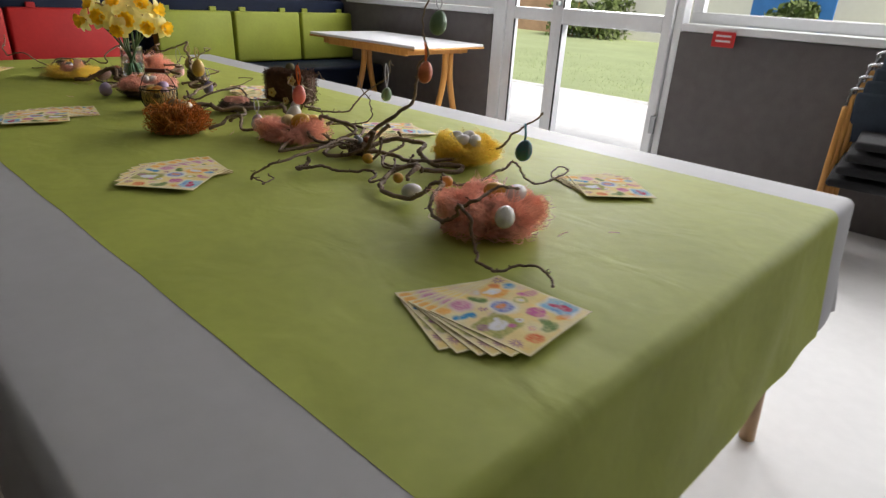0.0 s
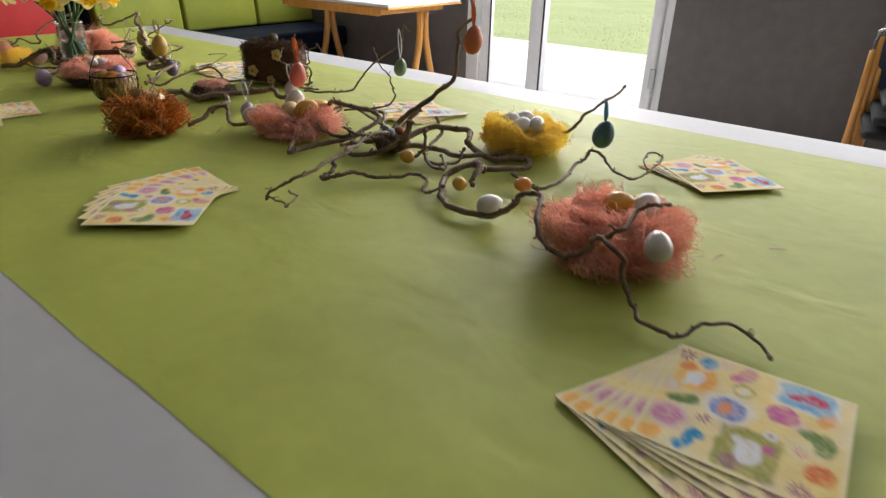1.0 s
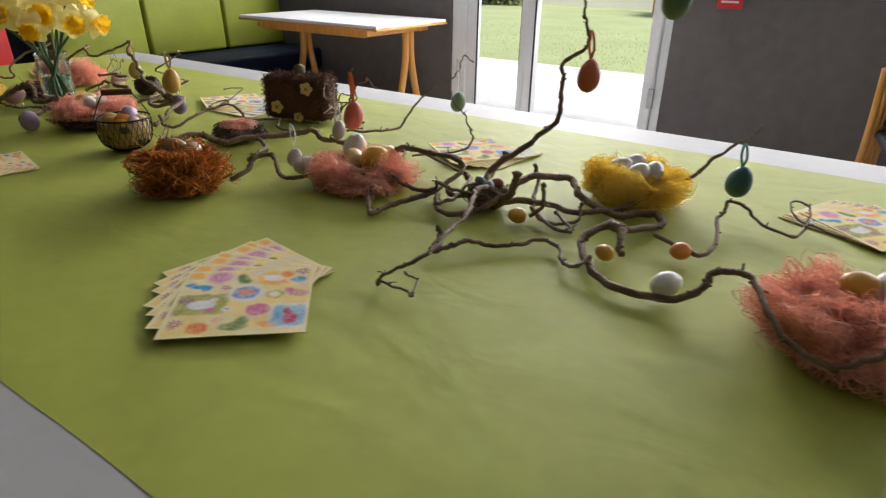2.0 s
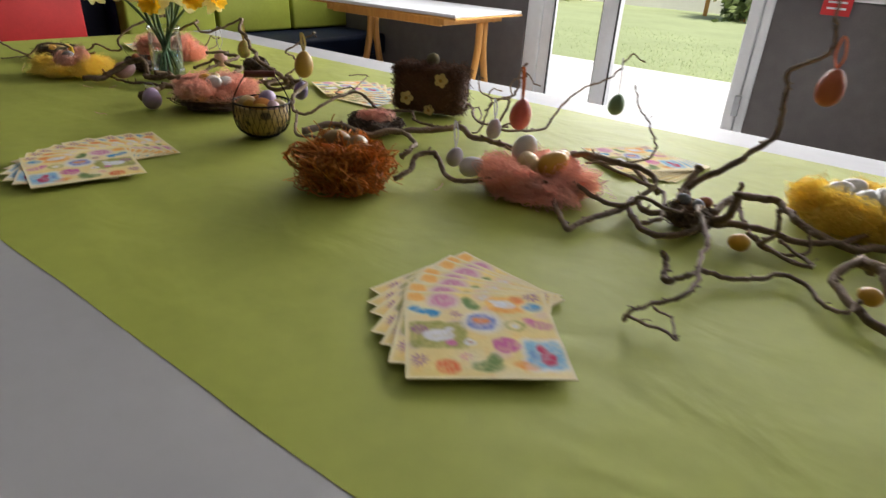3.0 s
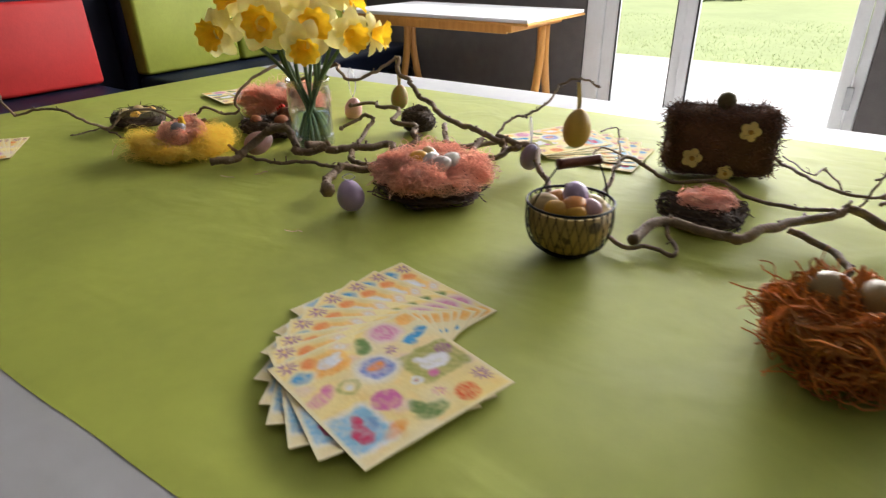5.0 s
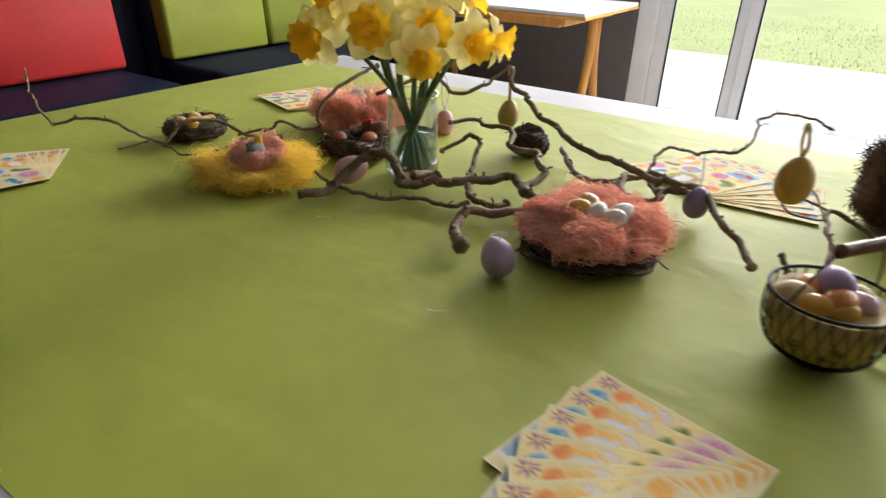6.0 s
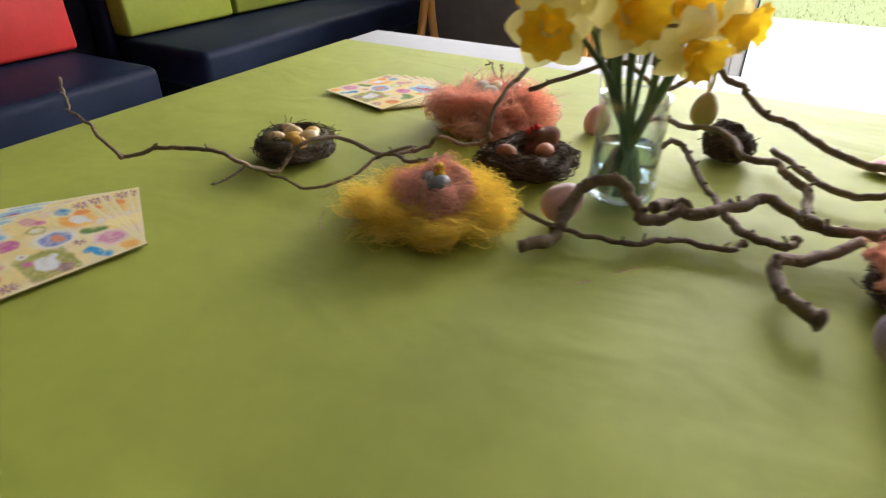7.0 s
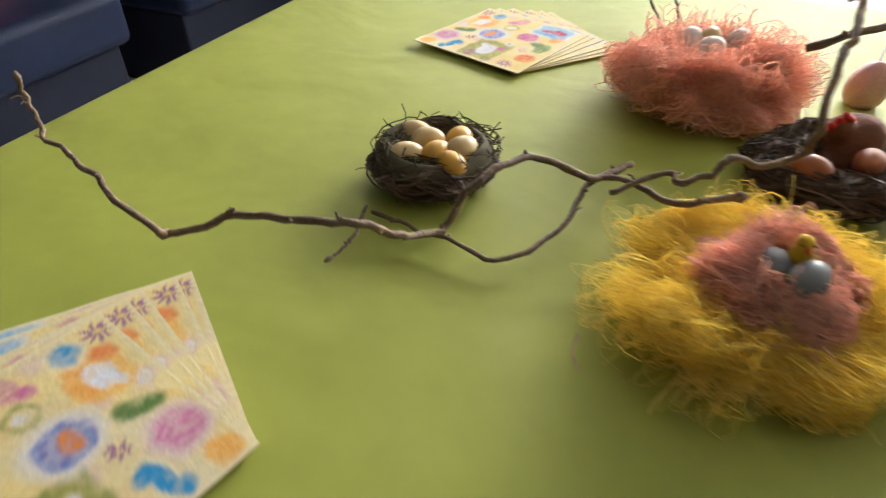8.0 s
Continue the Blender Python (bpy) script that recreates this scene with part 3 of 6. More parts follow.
EGG = {
    "white": egg_paint("white_egg", (0.70, 0.68, 0.64)),
    "pearl": egg_paint("pearly_white_egg", (0.73, 0.71, 0.68), None, 0.25),
    "yellow": egg_paint("amber_yellow_egg", (0.70, 0.38, 0.05), None, 0.3),
    "cream": egg_paint("cream_egg", (0.68, 0.50, 0.24), None, 0.35),
    "olive": egg_paint("olive_ochre_egg", (0.31, 0.20, 0.065), (0.36, 0.25, 0.09), 0.45, 60, 0.5),
    "orange": egg_paint("orange_egg", (0.72, 0.27, 0.05), None, 0.3),
    "lilac": egg_paint("speckled_lilac_egg", (0.40, 0.28, 0.46), (0.55, 0.47, 0.58), 0.5, 160, 0.55),
    "purple": egg_paint("purple_egg", (0.20, 0.15, 0.30), (0.32, 0.26, 0.40), 0.4, 120, 0.58),
    "rose": egg_paint("rose_marbled_egg", (0.56, 0.26, 0.25), (0.70, 0.46, 0.42), 0.4, 70, 0.5),
    "brick": egg_paint("orange_red_painted_egg", (0.56, 0.12, 0.05), (0.62, 0.26, 0.10), 0.45, 110, 0.56),
    "coral": egg_paint("coral_red_painted_egg", (0.60, 0.10, 0.08), (0.66, 0.38, 0.14), 0.45, 110, 0.58),
    "green": egg_paint("sage_green_egg", (0.16, 0.26, 0.14), (0.28, 0.38, 0.24), 0.5, 140, 0.56),
    "teal": egg_paint("teal_painted_egg", (0.03, 0.17, 0.19), (0.45, 0.05, 0.07), 0.4, 38, 0.60),
    "ochre": egg_paint("ochre_painted_egg", (0.52, 0.31, 0.05), (0.62, 0.42, 0.12), 0.5, 130, 0.55),
    "spotted": egg_paint("green_and_red_painted_egg", (0.36, 0.38, 0.08), (0.56, 0.10, 0.10), 0.45, 48, 0.54),
    "brown": egg_paint("brown_hen_egg", (0.40, 0.13, 0.05), None, 0.45),
    "speckled": egg_paint("grey_speckled_egg", (0.24, 0.26, 0.28), (0.05, 0.05, 0.05), 0.5, 220, 0.62),
    "dotted": egg_paint("white_egg_with_pastel_marks", (0.52, 0.46, 0.47), (0.36, 0.28, 0.40), 0.4, 60, 0.54),
    "blush": egg_paint("glossy_blush_egg", (0.72, 0.48, 0.52), None, 0.25),
}
def sheer_ribbon(name, colour):
    """Thin see-through organza."""
    m = material(name, colour, 0.4, 0.1, 40, trans=0.4)
    t = m.node_tree
    out = t.nodes["Material Output"].inputs[0]
    ms, tr = t.nodes.new("ShaderNodeMixShader"), t.nodes.new("ShaderNodeBsdfTransparent")
    ms.inputs[0].default_value = 0.55
    t.links.new(out.links[0].from_socket, ms.inputs[1])
    t.links.new(tr.outputs[0], ms.inputs[2])
    t.links.new(ms.outputs[0], out)
    return m


RIBBON = {
    "orange": material("orange_satin_ribbon", (0.72, 0.20, 0.05), 0.4, 0.1, 40, trans=0.3),
    "teal": material("pale_teal_ribbon", (0.16, 0.42, 0.50), 0.4, 0.1, 40, trans=0.3),
    "white": sheer_ribbon("white_organza_ribbon", (0.75, 0.72, 0.74)),
    "gold": material("pale_gold_ribbon", (0.62, 0.50, 0.20), 0.4, 0.1, 40, trans=0.3),
    "peach": material("peach_ribbon", (0.70, 0.42, 0.28), 0.4, 0.1, 40, trans=0.3),
}
STRAW_LINING = egg_paint("amber_and_dark_straw_lining", (0.46, 0.31, 0.09), (0.13, 0.09, 0.03), 0.6, 34, 0.57)
WIRE = material("black_wire", (0.015, 0.014, 0.013), 0.5, 0.1, metal=0.6)
MAROON = material("maroon_varnished_wood", (0.13, 0.03, 0.02), 0.35, 0.2, 30)
WOOD_FLOWER = material("yellow_felt_flower", (0.70, 0.52, 0.20), 0.8, 0.15, 60, 0.3, 200)
FLOWER_EYE = material("flower_eye", (0.45, 0.22, 0.04), 0.8, 0.2, 60)
PETAL = material("pale_yellow_petal", (0.97, 0.89, 0.43), 0.6, 0.08, 35.0, 0.12, 150, random_hue=0.06, trans=0.55)
CORONA = material("deep_yellow_corona", (0.97, 0.61, 0.03), 0.55, 0.12, 60.0, 0.2, 200, random_hue=0.06, trans=0.45)
STEM = material("daffodil_stem", (0.10, 0.17, 0.065), 0.5, 0.15, 30.0, random_hue=0.2)
SHEATH = material("papery_flower_sheath", (0.30, 0.20, 0.09), 0.8, 0.2, 60, trans=0.3)
GLASS = clear_glass("clear_jar_glass", (0.95, 0.98, 0.995), 0.85)
WATER = glass_material("water", (0.76, 0.92, 1.0), 0.0, 1.33)
HEN_BROWN = material("brown_felt_figure", (0.16, 0.052, 0.02), 0.85, 0.25, 40, 0.4, 120)
COMB_RED = material("red_felt", (0.62, 0.03, 0.015), 0.8, 0.1, 40)
CHICK_YELLOW = material("yellow_plush", (0.80, 0.52, 0.03), 0.85, 0.1, 60, 0.4, 160)
BEAK = material("orange_beak", (0.75, 0.16, 0.02), 0.6, 0.1)


# ---- napkins ----
def napkin_print(n):
    """Watercolour print on an n by n sheet: soft blobs, rings and daisies over a cream wash, as an (n, n, 3) array indexed [u, v]."""
    rs = np.random.RandomState(7)
    u, v = np.meshgrid(np.linspace(0, 1, n), np.linspace(0, 1, n), indexing="ij")

    def cloudy(cells):
        g = rs.rand(cells + 2, cells + 2)
        x, y = u * cells, v * cells
        i, j = x.astype(int), y.astype(int)
        fx, fy = x - i, y - j
        fx, fy = fx * fx * (3 - 2 * fx), fy * fy * (3 - 2 * fy)
        return (g[i, j] * (1 - fx) + g[i + 1, j] * fx) * (1 - fy) + (g[i, j + 1] * (1 - fx) + g[i + 1, j + 1] * fx) * fy - 0.5

    big, mid, fine = cloudy(5), cloudy(14), cloudy(46)
    wob_u, wob_v = 0.020 * cloudy(18) + 0.010 * cloudy(40), 0.020 * cloudy(18) + 0.010 * cloudy(40)
    out = np.ones((n, n, 3)) * INK["paper"]

    def lay(mask, ink):
        nonlocal out
        mask = np.clip(mask, 0, 1)[..., None]
        out = out * (1 - mask) + mask * np.array(INK[ink])

    def place(cu, cv, turn):
        x, y = u + wob_u - cu, v + wob_v - cv
        c, d = math.cos(radians(turn)), math.sin(radians(turn))
        return x * c + y * d, -x * d + y * c

    def blob(cu, cv, w, h, ink, strength=0.9, soft=0.22, turn=0, kind=2.0, hatch=0.0, halo=""):
        x, y = place(cu, cv, turn)
        r = (np.abs(x / w) ** kind + np.abs(y / h) ** kind) ** (1 / kind)
        if halo:
            lay(0.7 * np.clip((1.65 - r) / 0.5, 0, 1), halo)
        m = np.clip((1 + soft - r) / (2 * soft), 0, 1)
        m = m * m * (3 - 2 * m) * (1 + 0.7 * fine + 0.5 * mid)
        if hatch:
            m = m * (1 - hatch * (0.5 + 0.5 * np.sin(x * 190 + 8 * mid)))
        lay(strength * m, ink)

    def ring(cu, cv, w, h, ink, inner=0.6, strength=0.8):
        x, y = place(cu, cv, 0)
        r = np.hypot(x / w, y / h)
        lay(strength * np.clip((1.1 - r) / 0.2, 0, 1) * np.clip((r - inner) / 0.2, 0, 1) * (1 + fine), ink)

    def daisy(cu, cv, size, ink, petals=9, strength=0.85):
        x, y = place(cu, cv, 0)
        r, a = np.hypot(x, y) / size, np.arctan2(y, x)
        edge = 0.62 + 0.38 * np.cos(petals * a)
        lay(strength * np.clip((edge - r) / 0.3 + 0.5, 0, 1) * np.clip((r - 0.18) / 0.15, 0, 1), ink)
        lay(0.6 * np.clip((0.25 - r) / 0.15, 0, 1), "wash")

    lay(0.75 * np.clip(big * 2.4, 0, 1), "pale")
    lay(0.65 * np.clip(-big * 2.0, 0, 1), "lemon")
    lay(0.5 * np.clip(mid * 2 - 0.3, 0, 1), "wash")
    for cu, cv, w in ((0.55, 0.93, 0.07), (0.60, 0.24, 0.06), (0.94, 0.70, 0.06), (0.05, 0.33, 0.06), (0.33, 0.60, 0.05), (0.58, 0.77, 0.05)):
        blob(cu, cv, w, w * 0.8, "mauve", 0.45, 0.5)
    blob(0.07, 0.92, 0.075, 0.065, "wash", 0.95, 0.3)
    blob(0.08, 0.92, 0.055, 0.05, "orange", 0.45, 0.5, hatch=0.6)
    blob(0.27, 0.875, 0.085, 0.085, "pink", 0.85, 0.25, hatch=0.45, halo="mauve")
    blob(0.45, 0.845, 0.040, 0.085, "green", 0.85, 0.25, 22)
    blob(0.47, 0.80, 0.050, 0.040, "green", 0.7, 0.35)
    ring(0.56, 0.92, 0.035, 0.028, "white", 0.25, 0.7)
    blob(0.71, 0.83, 0.135, 0.105, "wash", 0.95, 0.2, 0, 4)
    blob(0.72, 0.77, 0.11, 0.05, "orange", 0.55, 0.4)
    blob(0.79, 0.895, 0.052, 0.042, "red", 0.7, 0.4)
    blob(0.69, 0.83, 0.082, 0.052, "white", 1.0, 0.2, -12)
    blob(0.625, 0.875, 0.028, 0.028, "white", 0.95, 0.3)
    blob(0.885, 0.80, 0.068, 0.055, "blue", 0.75, 0.35, -10, halo="pale")
    daisy(0.905, 0.940, 0.062, "plum")
    blob(0.13, 0.735, 0.095, 0.036, "blue", 0.9, 0.25, -12, halo="pale")
    blob(0.20, 0.70, 0.040, 0.032, "blue", 0.8, 0.4, 35)
    blob(0.07, 0.77, 0.045, 0.022, "blue", 0.8, 0.35, 30)
    daisy(0.345, 0.695, 0.045, "plum", 7)
    blob(0.215, 0.45, 0.185, 0.155, "olive", 0.8, 0.09, 0, 9)
    blob(0.095, 0.50, 0.055, 0.060, "plum", 0.8, 0.2, 20, hatch=0.6)
    blob(0.215, 0.445, 0.095, 0.072, "white", 1.0, 0.18, -8)
    blob(0.285, 0.51, 0.034, 0.030, "white", 0.9, 0.3)
    blob(0.29, 0.355, 0.040, 0.038, "pink", 0.85, 0.25)
    blob(0.51, 0.605, 0.098, 0.098, "violet", 0.85, 0.14, halo="white")
    blob(0.51, 0.625, 0.062, 0.036, "orange", 0.9, 0.3, 8)
    ring(0.51, 0.60, 0.088, 0.088, "sky", 0.72, 0.35)
    ring(0.725, 0.565, 0.072, 0.062, "olive", 0.5, 0.6)
    blob(0.725, 0.565, 0.026, 0.022, "white", 0.8, 0.4)
    blob(0.895, 0.575, 0.092, 0.050, "pink", 0.72, 0.28, -14, hatch=0.3)
    blob(0.825, 0.625, 0.040, 0.034, "pink", 0.65, 0.35)
    blob(0.635, 0.34, 0.086, 0.086, "pink", 0.85, 0.13)
    ring(0.415, 0.365, 0.042, 0.038, "white", 0.3, 0.9)
    blob(0.415, 0.365, 0.012, 0.011, "plum", 0.8, 0.4)
    blob(0.865, 0.245, 0.150, 0.170, "white", 0.75, 0.12, 0, 7)
    blob(0.865, 0.245, 0.120, 0.140, "sky", 0.85, 0.12, 0, 6)
    blob(0.875, 0.20, 0.052, 0.070, "crimson", 0.92, 0.18, -10)
    blob(0.850, 0.30, 0.026, 0.055, "crimson", 0.88, 0.25, 14)
    blob(0.79, 0.24, 0.030, 0.045, "violet", 0.35, 0.5)
    daisy(0.085, 0.175, 0.062, "plum", 10)
    blob(0.255, 0.115, 0.074, 0.078, "red", 0.82, 0.15, 0, hatch=0.4)
    daisy(0.375, 0.215, 0.045, "pink", 8, 0.6)
    blob(0.49, 0.115, 0.098, 0.062, "green", 0.78, 0.2)
    blob(0.54, 0.185, 0.045, 0.062, "green", 0.78, 0.28, -20)
    blob(0.72, 0.13, 0.075, 0.038, "orange", 0.6, 0.35, -14)
    # pale rim: window light caught on the sheet's edge, put into the print
    edge = np.minimum(np.minimum(u, 1 - u), np.minimum(v, 1 - v))
    lay(0.75 * np.clip((0.028 - edge) / 0.014, 0, 1), "pale")
    return out


def napkin_mesh():
    """One folded napkin, 165 mm square and gently waved, with its corner (0, 0) at the origin."""
    s, n = 0.165, 96
    k = np.linspace(0, 1, n)
    u, v = np.meshgrid(k, k, indexing="ij")
    wave = 0.0005 * np.sin(u * 3.6) * np.sin(v * 2.8 + 1) + 0.00025 * np.sin(u * 19 + 2 * v) * v + 0.00025 * np.sin(v * 17 + 3 * u) * u
    top = np.stack([u * s, v * s, wave + 0.0005], -1).reshape(-1, 3)
    rim = [i * n for i in range(n - 1)] + [(n - 1) * n + j for j in range(n - 1)] + [i * n + n - 1 for i in range(n - 1, 0, -1)] + [j for j in range(n - 1, 0, -1)]
    low = top[rim] - np.array((0, 0, 0.0008))
    faces = [(i * n + j, (i + 1) * n + j, (i + 1) * n + j + 1, i * n + j + 1) for i in range(n - 1) for j in range(n - 1)]
    m, base = len(rim), n * n
    sides = [(base + i, base + (i + 1) % m, rim[(i + 1) % m], rim[i]) for i in range(m)]
    me = bpy.data.meshes.new("napkin")
    me.from_pydata(np.concatenate([top, low]).tolist(), [], faces + sides + [tuple(base + i for i in range(m))[::-1]])
    for mat in (NAP_PRINT, NAP_SHADED_EDGE, NAP_PAPER):
        me.materials.append(mat)
    index = np.zeros(len(me.polygons), dtype=np.int32)
    index[len(faces):] = 1
    index[-1] = 2
    me.polygons.foreach_set("material_index", index)
    tint = np.ones((base + m, 4), dtype=np.float32)
    tint[:base, :3] = napkin_print(n).reshape(-1, 3)
    me.color_attributes.new("print", "FLOAT_COLOR", "POINT").data.foreach_set("color", tint.ravel())
    me.update()
    return me


NAPKIN = napkin_mesh()
NAPKIN_BACK = NAPKIN.copy()
bmm = bmesh.new()
bmm.from_mesh(NAPKIN_BACK)
bmesh.ops.scale(bmm, vec=(1, -1, 1), verts=bmm.verts)
bmesh.ops.reverse_faces(bmm, faces=bmm.faces)
bmm.to_mesh(NAPKIN_BACK)
bmm.free()


def napkin_pile(label, count, pivot, top_at, top_turn, low_at, low_turn, back=False):
    """A fan of napkins from the lowest to the topmost; pivot is the card point (0..1) that sits at the given places."""
    base = thing("napkin_pile", label, "napkins", "napkin piles on the runner", at=(top_at[0], top_at[1], TOP + 0.0008))
    r = random.Random(int(top_at[0] * 1000))
    for k in range(count):
        f = k / (count - 1)
        x = low_at[0] + (top_at[0] - low_at[0]) * f + r.uniform(-0.002, 0.002)
        y = low_at[1] + (top_at[1] - low_at[1]) * f + r.uniform(-0.002, 0.002)
        a = low_turn + (top_turn - low_turn) * f + r.uniform(-1.5, 1.5)
        ob = new("napkin", NAPKIN_BACK if back else NAPKIN)
        ob.parent = base
        px, py = pivot[0] * 0.165, pivot[1] * 0.165 * (-1 if back else 1)
        ob.matrix_basis = pose(x - top_at[0], y - top_at[1], 0.0009 * k, r.uniform(-0.1, 0.1), r.uniform(-0.1, 0.1), a) @ pose(-px, -py, 0)
    return base


napkin_pile("fanned pile of printed cream yellow paper napkins", 6, (1, 1), (0.722, 0.560), 4, (0.715, 0.565), -22)
napkin_pile("fanned pile of printed cream yellow paper napkins", 7, (0.9, 0.45), (0.59, 1.296), -48, (0.598, 1.352), -98)
napkin_pile("wide fan of printed cream yellow paper napkins", 9, (0, 1), (0.604, 2.193), 163, (0.672, 2.112), 77, True)
napkin_pile("fanned pile of printed cream yellow paper napkins", 5, (0, 1), (0.633, 3.178), 77.5, (0.636, 3.18), 52, True)
napkin_pile("fanned pile of printed napkins on the runner's edge", 6, (0, 0), (1.21, 0.70), -40, (1.225, 0.70), -22)
napkin_pile("fanned pile of printed napkins on the runner's edge", 8, (0.7, 0.8), (1.36, 1.50), -38, (1.36, 1.49), -6)
napkin_pile("wide fan of printed cream yellow paper napkins", 7, (0, 0), (1.21, 2.313), -28, (1.215, 2.31), -86)
napkin_pile("fanned pile of printed cream yellow paper napkins", 6, (0, 0), (1.165, 3.205), -17, (1.17, 3.21), -40)


# ---- contorted hazel branches ----
def twig(parent, name, points, r0, r1, seed, spurs=3):
    """A contorted twig through a few points, swelling at its nodes, with short spurs and buds."""
    r = random.Random(seed)
    pts = spline(points, 7)
    n = len(pts)
    path, radii = [], []
    for i, p in enumerate(pts):
        f = i / (n - 1)
        wob = Vector((noise.noise(Vector((p[0] * 45, p[1] * 45, seed))), noise.noise(Vector((p[1] * 45, p[2] * 45, seed + 7))), 0.6 * noise.noise(Vector((p[0] * 45, p[2] * 45, seed + 3)))))
        rad = 0.72 * (r0 + (r1 - r0) * f) * (1 + 0.25 * noise.noise(Vector((i * 0.55, seed, 0))))
        q = Vector(p) + wob * 0.005 + 0.0035 * Vector((noise.noise(Vector((i * 0.4, seed, 1))), noise.noise(Vector((i * 0.4, seed, 5))), 0.5 * noise.noise(Vector((i * 0.4, seed, 9)))))
        q.z = max(q.z, TOP + 0.004 + rad)
        path.append(q)
        radii.append(rad)
    bm = bmesh.new()
    tube(bm, path, radii, 9)
    for i in range(3, n - 2, r.choice((5, 6, 7))):
        d = Vector((r.gauss(0, 1), r.gauss(0, 1), abs(r.gauss(0, 1)))).normalized()
        e = path[i] + d * (radii[i] * 0.6)
        tube(bm, [e, e + d * (0.0012 + 0.3 * radii[i]), e + d * (0.0024 + 0.6 * radii[i])], [radii[i] * 0.62, radii[i] * 0.55, radii[i] * 0.15], 6)
    for k in range(spurs):
        i = r.randrange(2, n - 2)
        d = Vector((r.gauss(0, 1), r.gauss(0, 1), abs(r.gauss(0, 0.8)))).normalized()
        ln = r.uniform(0.003, 0.010) + radii[i]
        e = path[i] + d * ln
        tube(bm, [path[i], path[i] + d * ln * 0.5 + Vector((0, 0, 0.002)), e], [radii[i] * 0.5, radii[i] * 0.3, radii[i] * 0.38], 6)
    d = (path[-1] - path[-2]).normalized()
    tube(bm, [path[-1] - d * 0.002, path[-1] + d * 0.003, path[-1] + d * 0.007], [r1 * 0.8, r1 * 1.2, r1 * 0.4], 7)
    return part(name, bm, BARK, parent, smooth=True)


front = thing("hazel_branch", "contorted brown hazel branch lying before a salmon nest", "branch", "hazel branches along the table", at=(0, 0, 0))
twig(front, "limb", [(1.017, 1.053, 0.775), (0.95, 1.073, 0.758), (0.88, 1.026, 0.752), (0.852, 0.982, 0.752), (0.861, 0.921, 0.752), (0.872, 0.888, 0.77), (0.89, 0.88, 0.79), (0.885, 0.848, 0.8), (0.849, 0.821, 0.8), (0.806, 0.799, 0.79), (0.779, 0.768, 0.78), (0.776, 0.737, 0.775)], 0.0085, 0.0045, 1, 6)
twig(front, "twig", [(0.776, 0.737, 0.775), (0.781, 0.71, 0.79), (0.768, 0.692, 0.82), (0.754, 0.658, 0.81), (0.759, 0.647, 0.77), (0.74, 0.622, 0.752), (0.727, 0.589, 0.75), (0.734, 0.566, 0.75), (0.766, 0.555, 0.755), (0.781, 0.53, 0.758), (0.779, 0.498, 0.752), (0.762, 0.482, 0.75)], 0.0048, 0.0026, 2, 4)
twig(front, "twig", [(0.776, 0.705, 0.81), (0.78, 0.67, 0.83), (0.828, 0.671, 0.84), (0.836, 0.654, 0.85), (0.87, 0.648, 0.842)], 0.005, 0.0028, 3, 2)
twig(front, "twig", [(1.042, 0.993, 0.758), (1.013, 0.938, 0.755), (1.026, 0.912, 0.755), (1.096, 0.912, 0.755), (1.174, 0.93, 0.76), (1.194, 0.923, 0.765), (1.215, 0.924, 0.775), (1.207, 0.896, 0.775), (1.195, 0.872, 0.76), (1.168, 0.818, 0.755), (1.213, 0.805, 0.757)], 0.005, 0.003, 4, 5)
twig(front, "twig", [(1.213, 0.805, 0.757), (1.297, 0.81, 0.765), (1.295, 0.838, 0.77), (1.241, 0.822, 0.76), (1.224, 0.755, 0.752)], 0.003, 0.002, 5, 4)
twig(front, "twig", [(1.02, 1.275, 0.785), (0.96, 1.26, 0.8), (0.915, 1.243, 0.803), (0.86, 1.218, 0.8), (0.804, 1.209, 0.796), (0.745, 1.195, 0.793), (0.705, 1.2, 0.786), (0.7, 1.225, 0.77), (0.688, 1.25, 0.75)], 0.0062, 0.003, 6, 4)
twig(front, "twig", [(0.688, 1.25, 0.75), (0.688, 1.203, 0.75), (0.684, 1.186, 0.75), (0.716, 1.205, 0.752), (0.716, 1.222, 0.755)], 0.0026, 0.0018, 7, 1)
twig(front, "twig", [(0.852, 1.266, 0.768), (0.845, 1.258, 0.755), (0.812, 1.25, 0.752), (0.806, 1.236, 0.75), (0.83, 1.225, 0.756), (0.858, 1.21, 0.756), (0.872, 1.188, 0.75), (0.9, 1.155, 0.75), (0.932, 1.133, 0.752), (0.925, 1.1, 0.75), (0.885, 1.072, 0.75), (0.875, 1.05, 0.755), (0.9, 1.04, 0.76)], 0.006, 0.0034, 8, 6)
twig(front, "twig", [(1.1, 1.56, 0.775), (1.047, 1.48, 0.812), (1.05, 1.43, 0.81), (1.08, 1.39, 0.8), (1.07, 1.36, 0.785), (1.0, 1.37, 0.765), (0.975, 1.4, 0.765), (0.98, 1.45, 0.775), (1.03, 1.52, 0.775), (1.03, 1.57, 0.77)], 0.0075, 0.0045, 9, 6)
twig(front, "twig", [(1.126, 1.568, 0.765), (1.15, 1.54, 0.775), (1.137, 1.485, 0.775), (1.16, 1.445, 0.775), (1.14, 1.41, 0.768), (1.08, 1.36, 0.77)], 0.005, 0.006, 17, 3)
twig(front, "twig", [(1.0, 1.37, 0.765), (0.97, 1.35, 0.79), (0.945, 1.33, 0.8), (0.955, 1.3, 0.79), (0.995, 1.29, 0.775)], 0.004, 0.004, 18, 3)
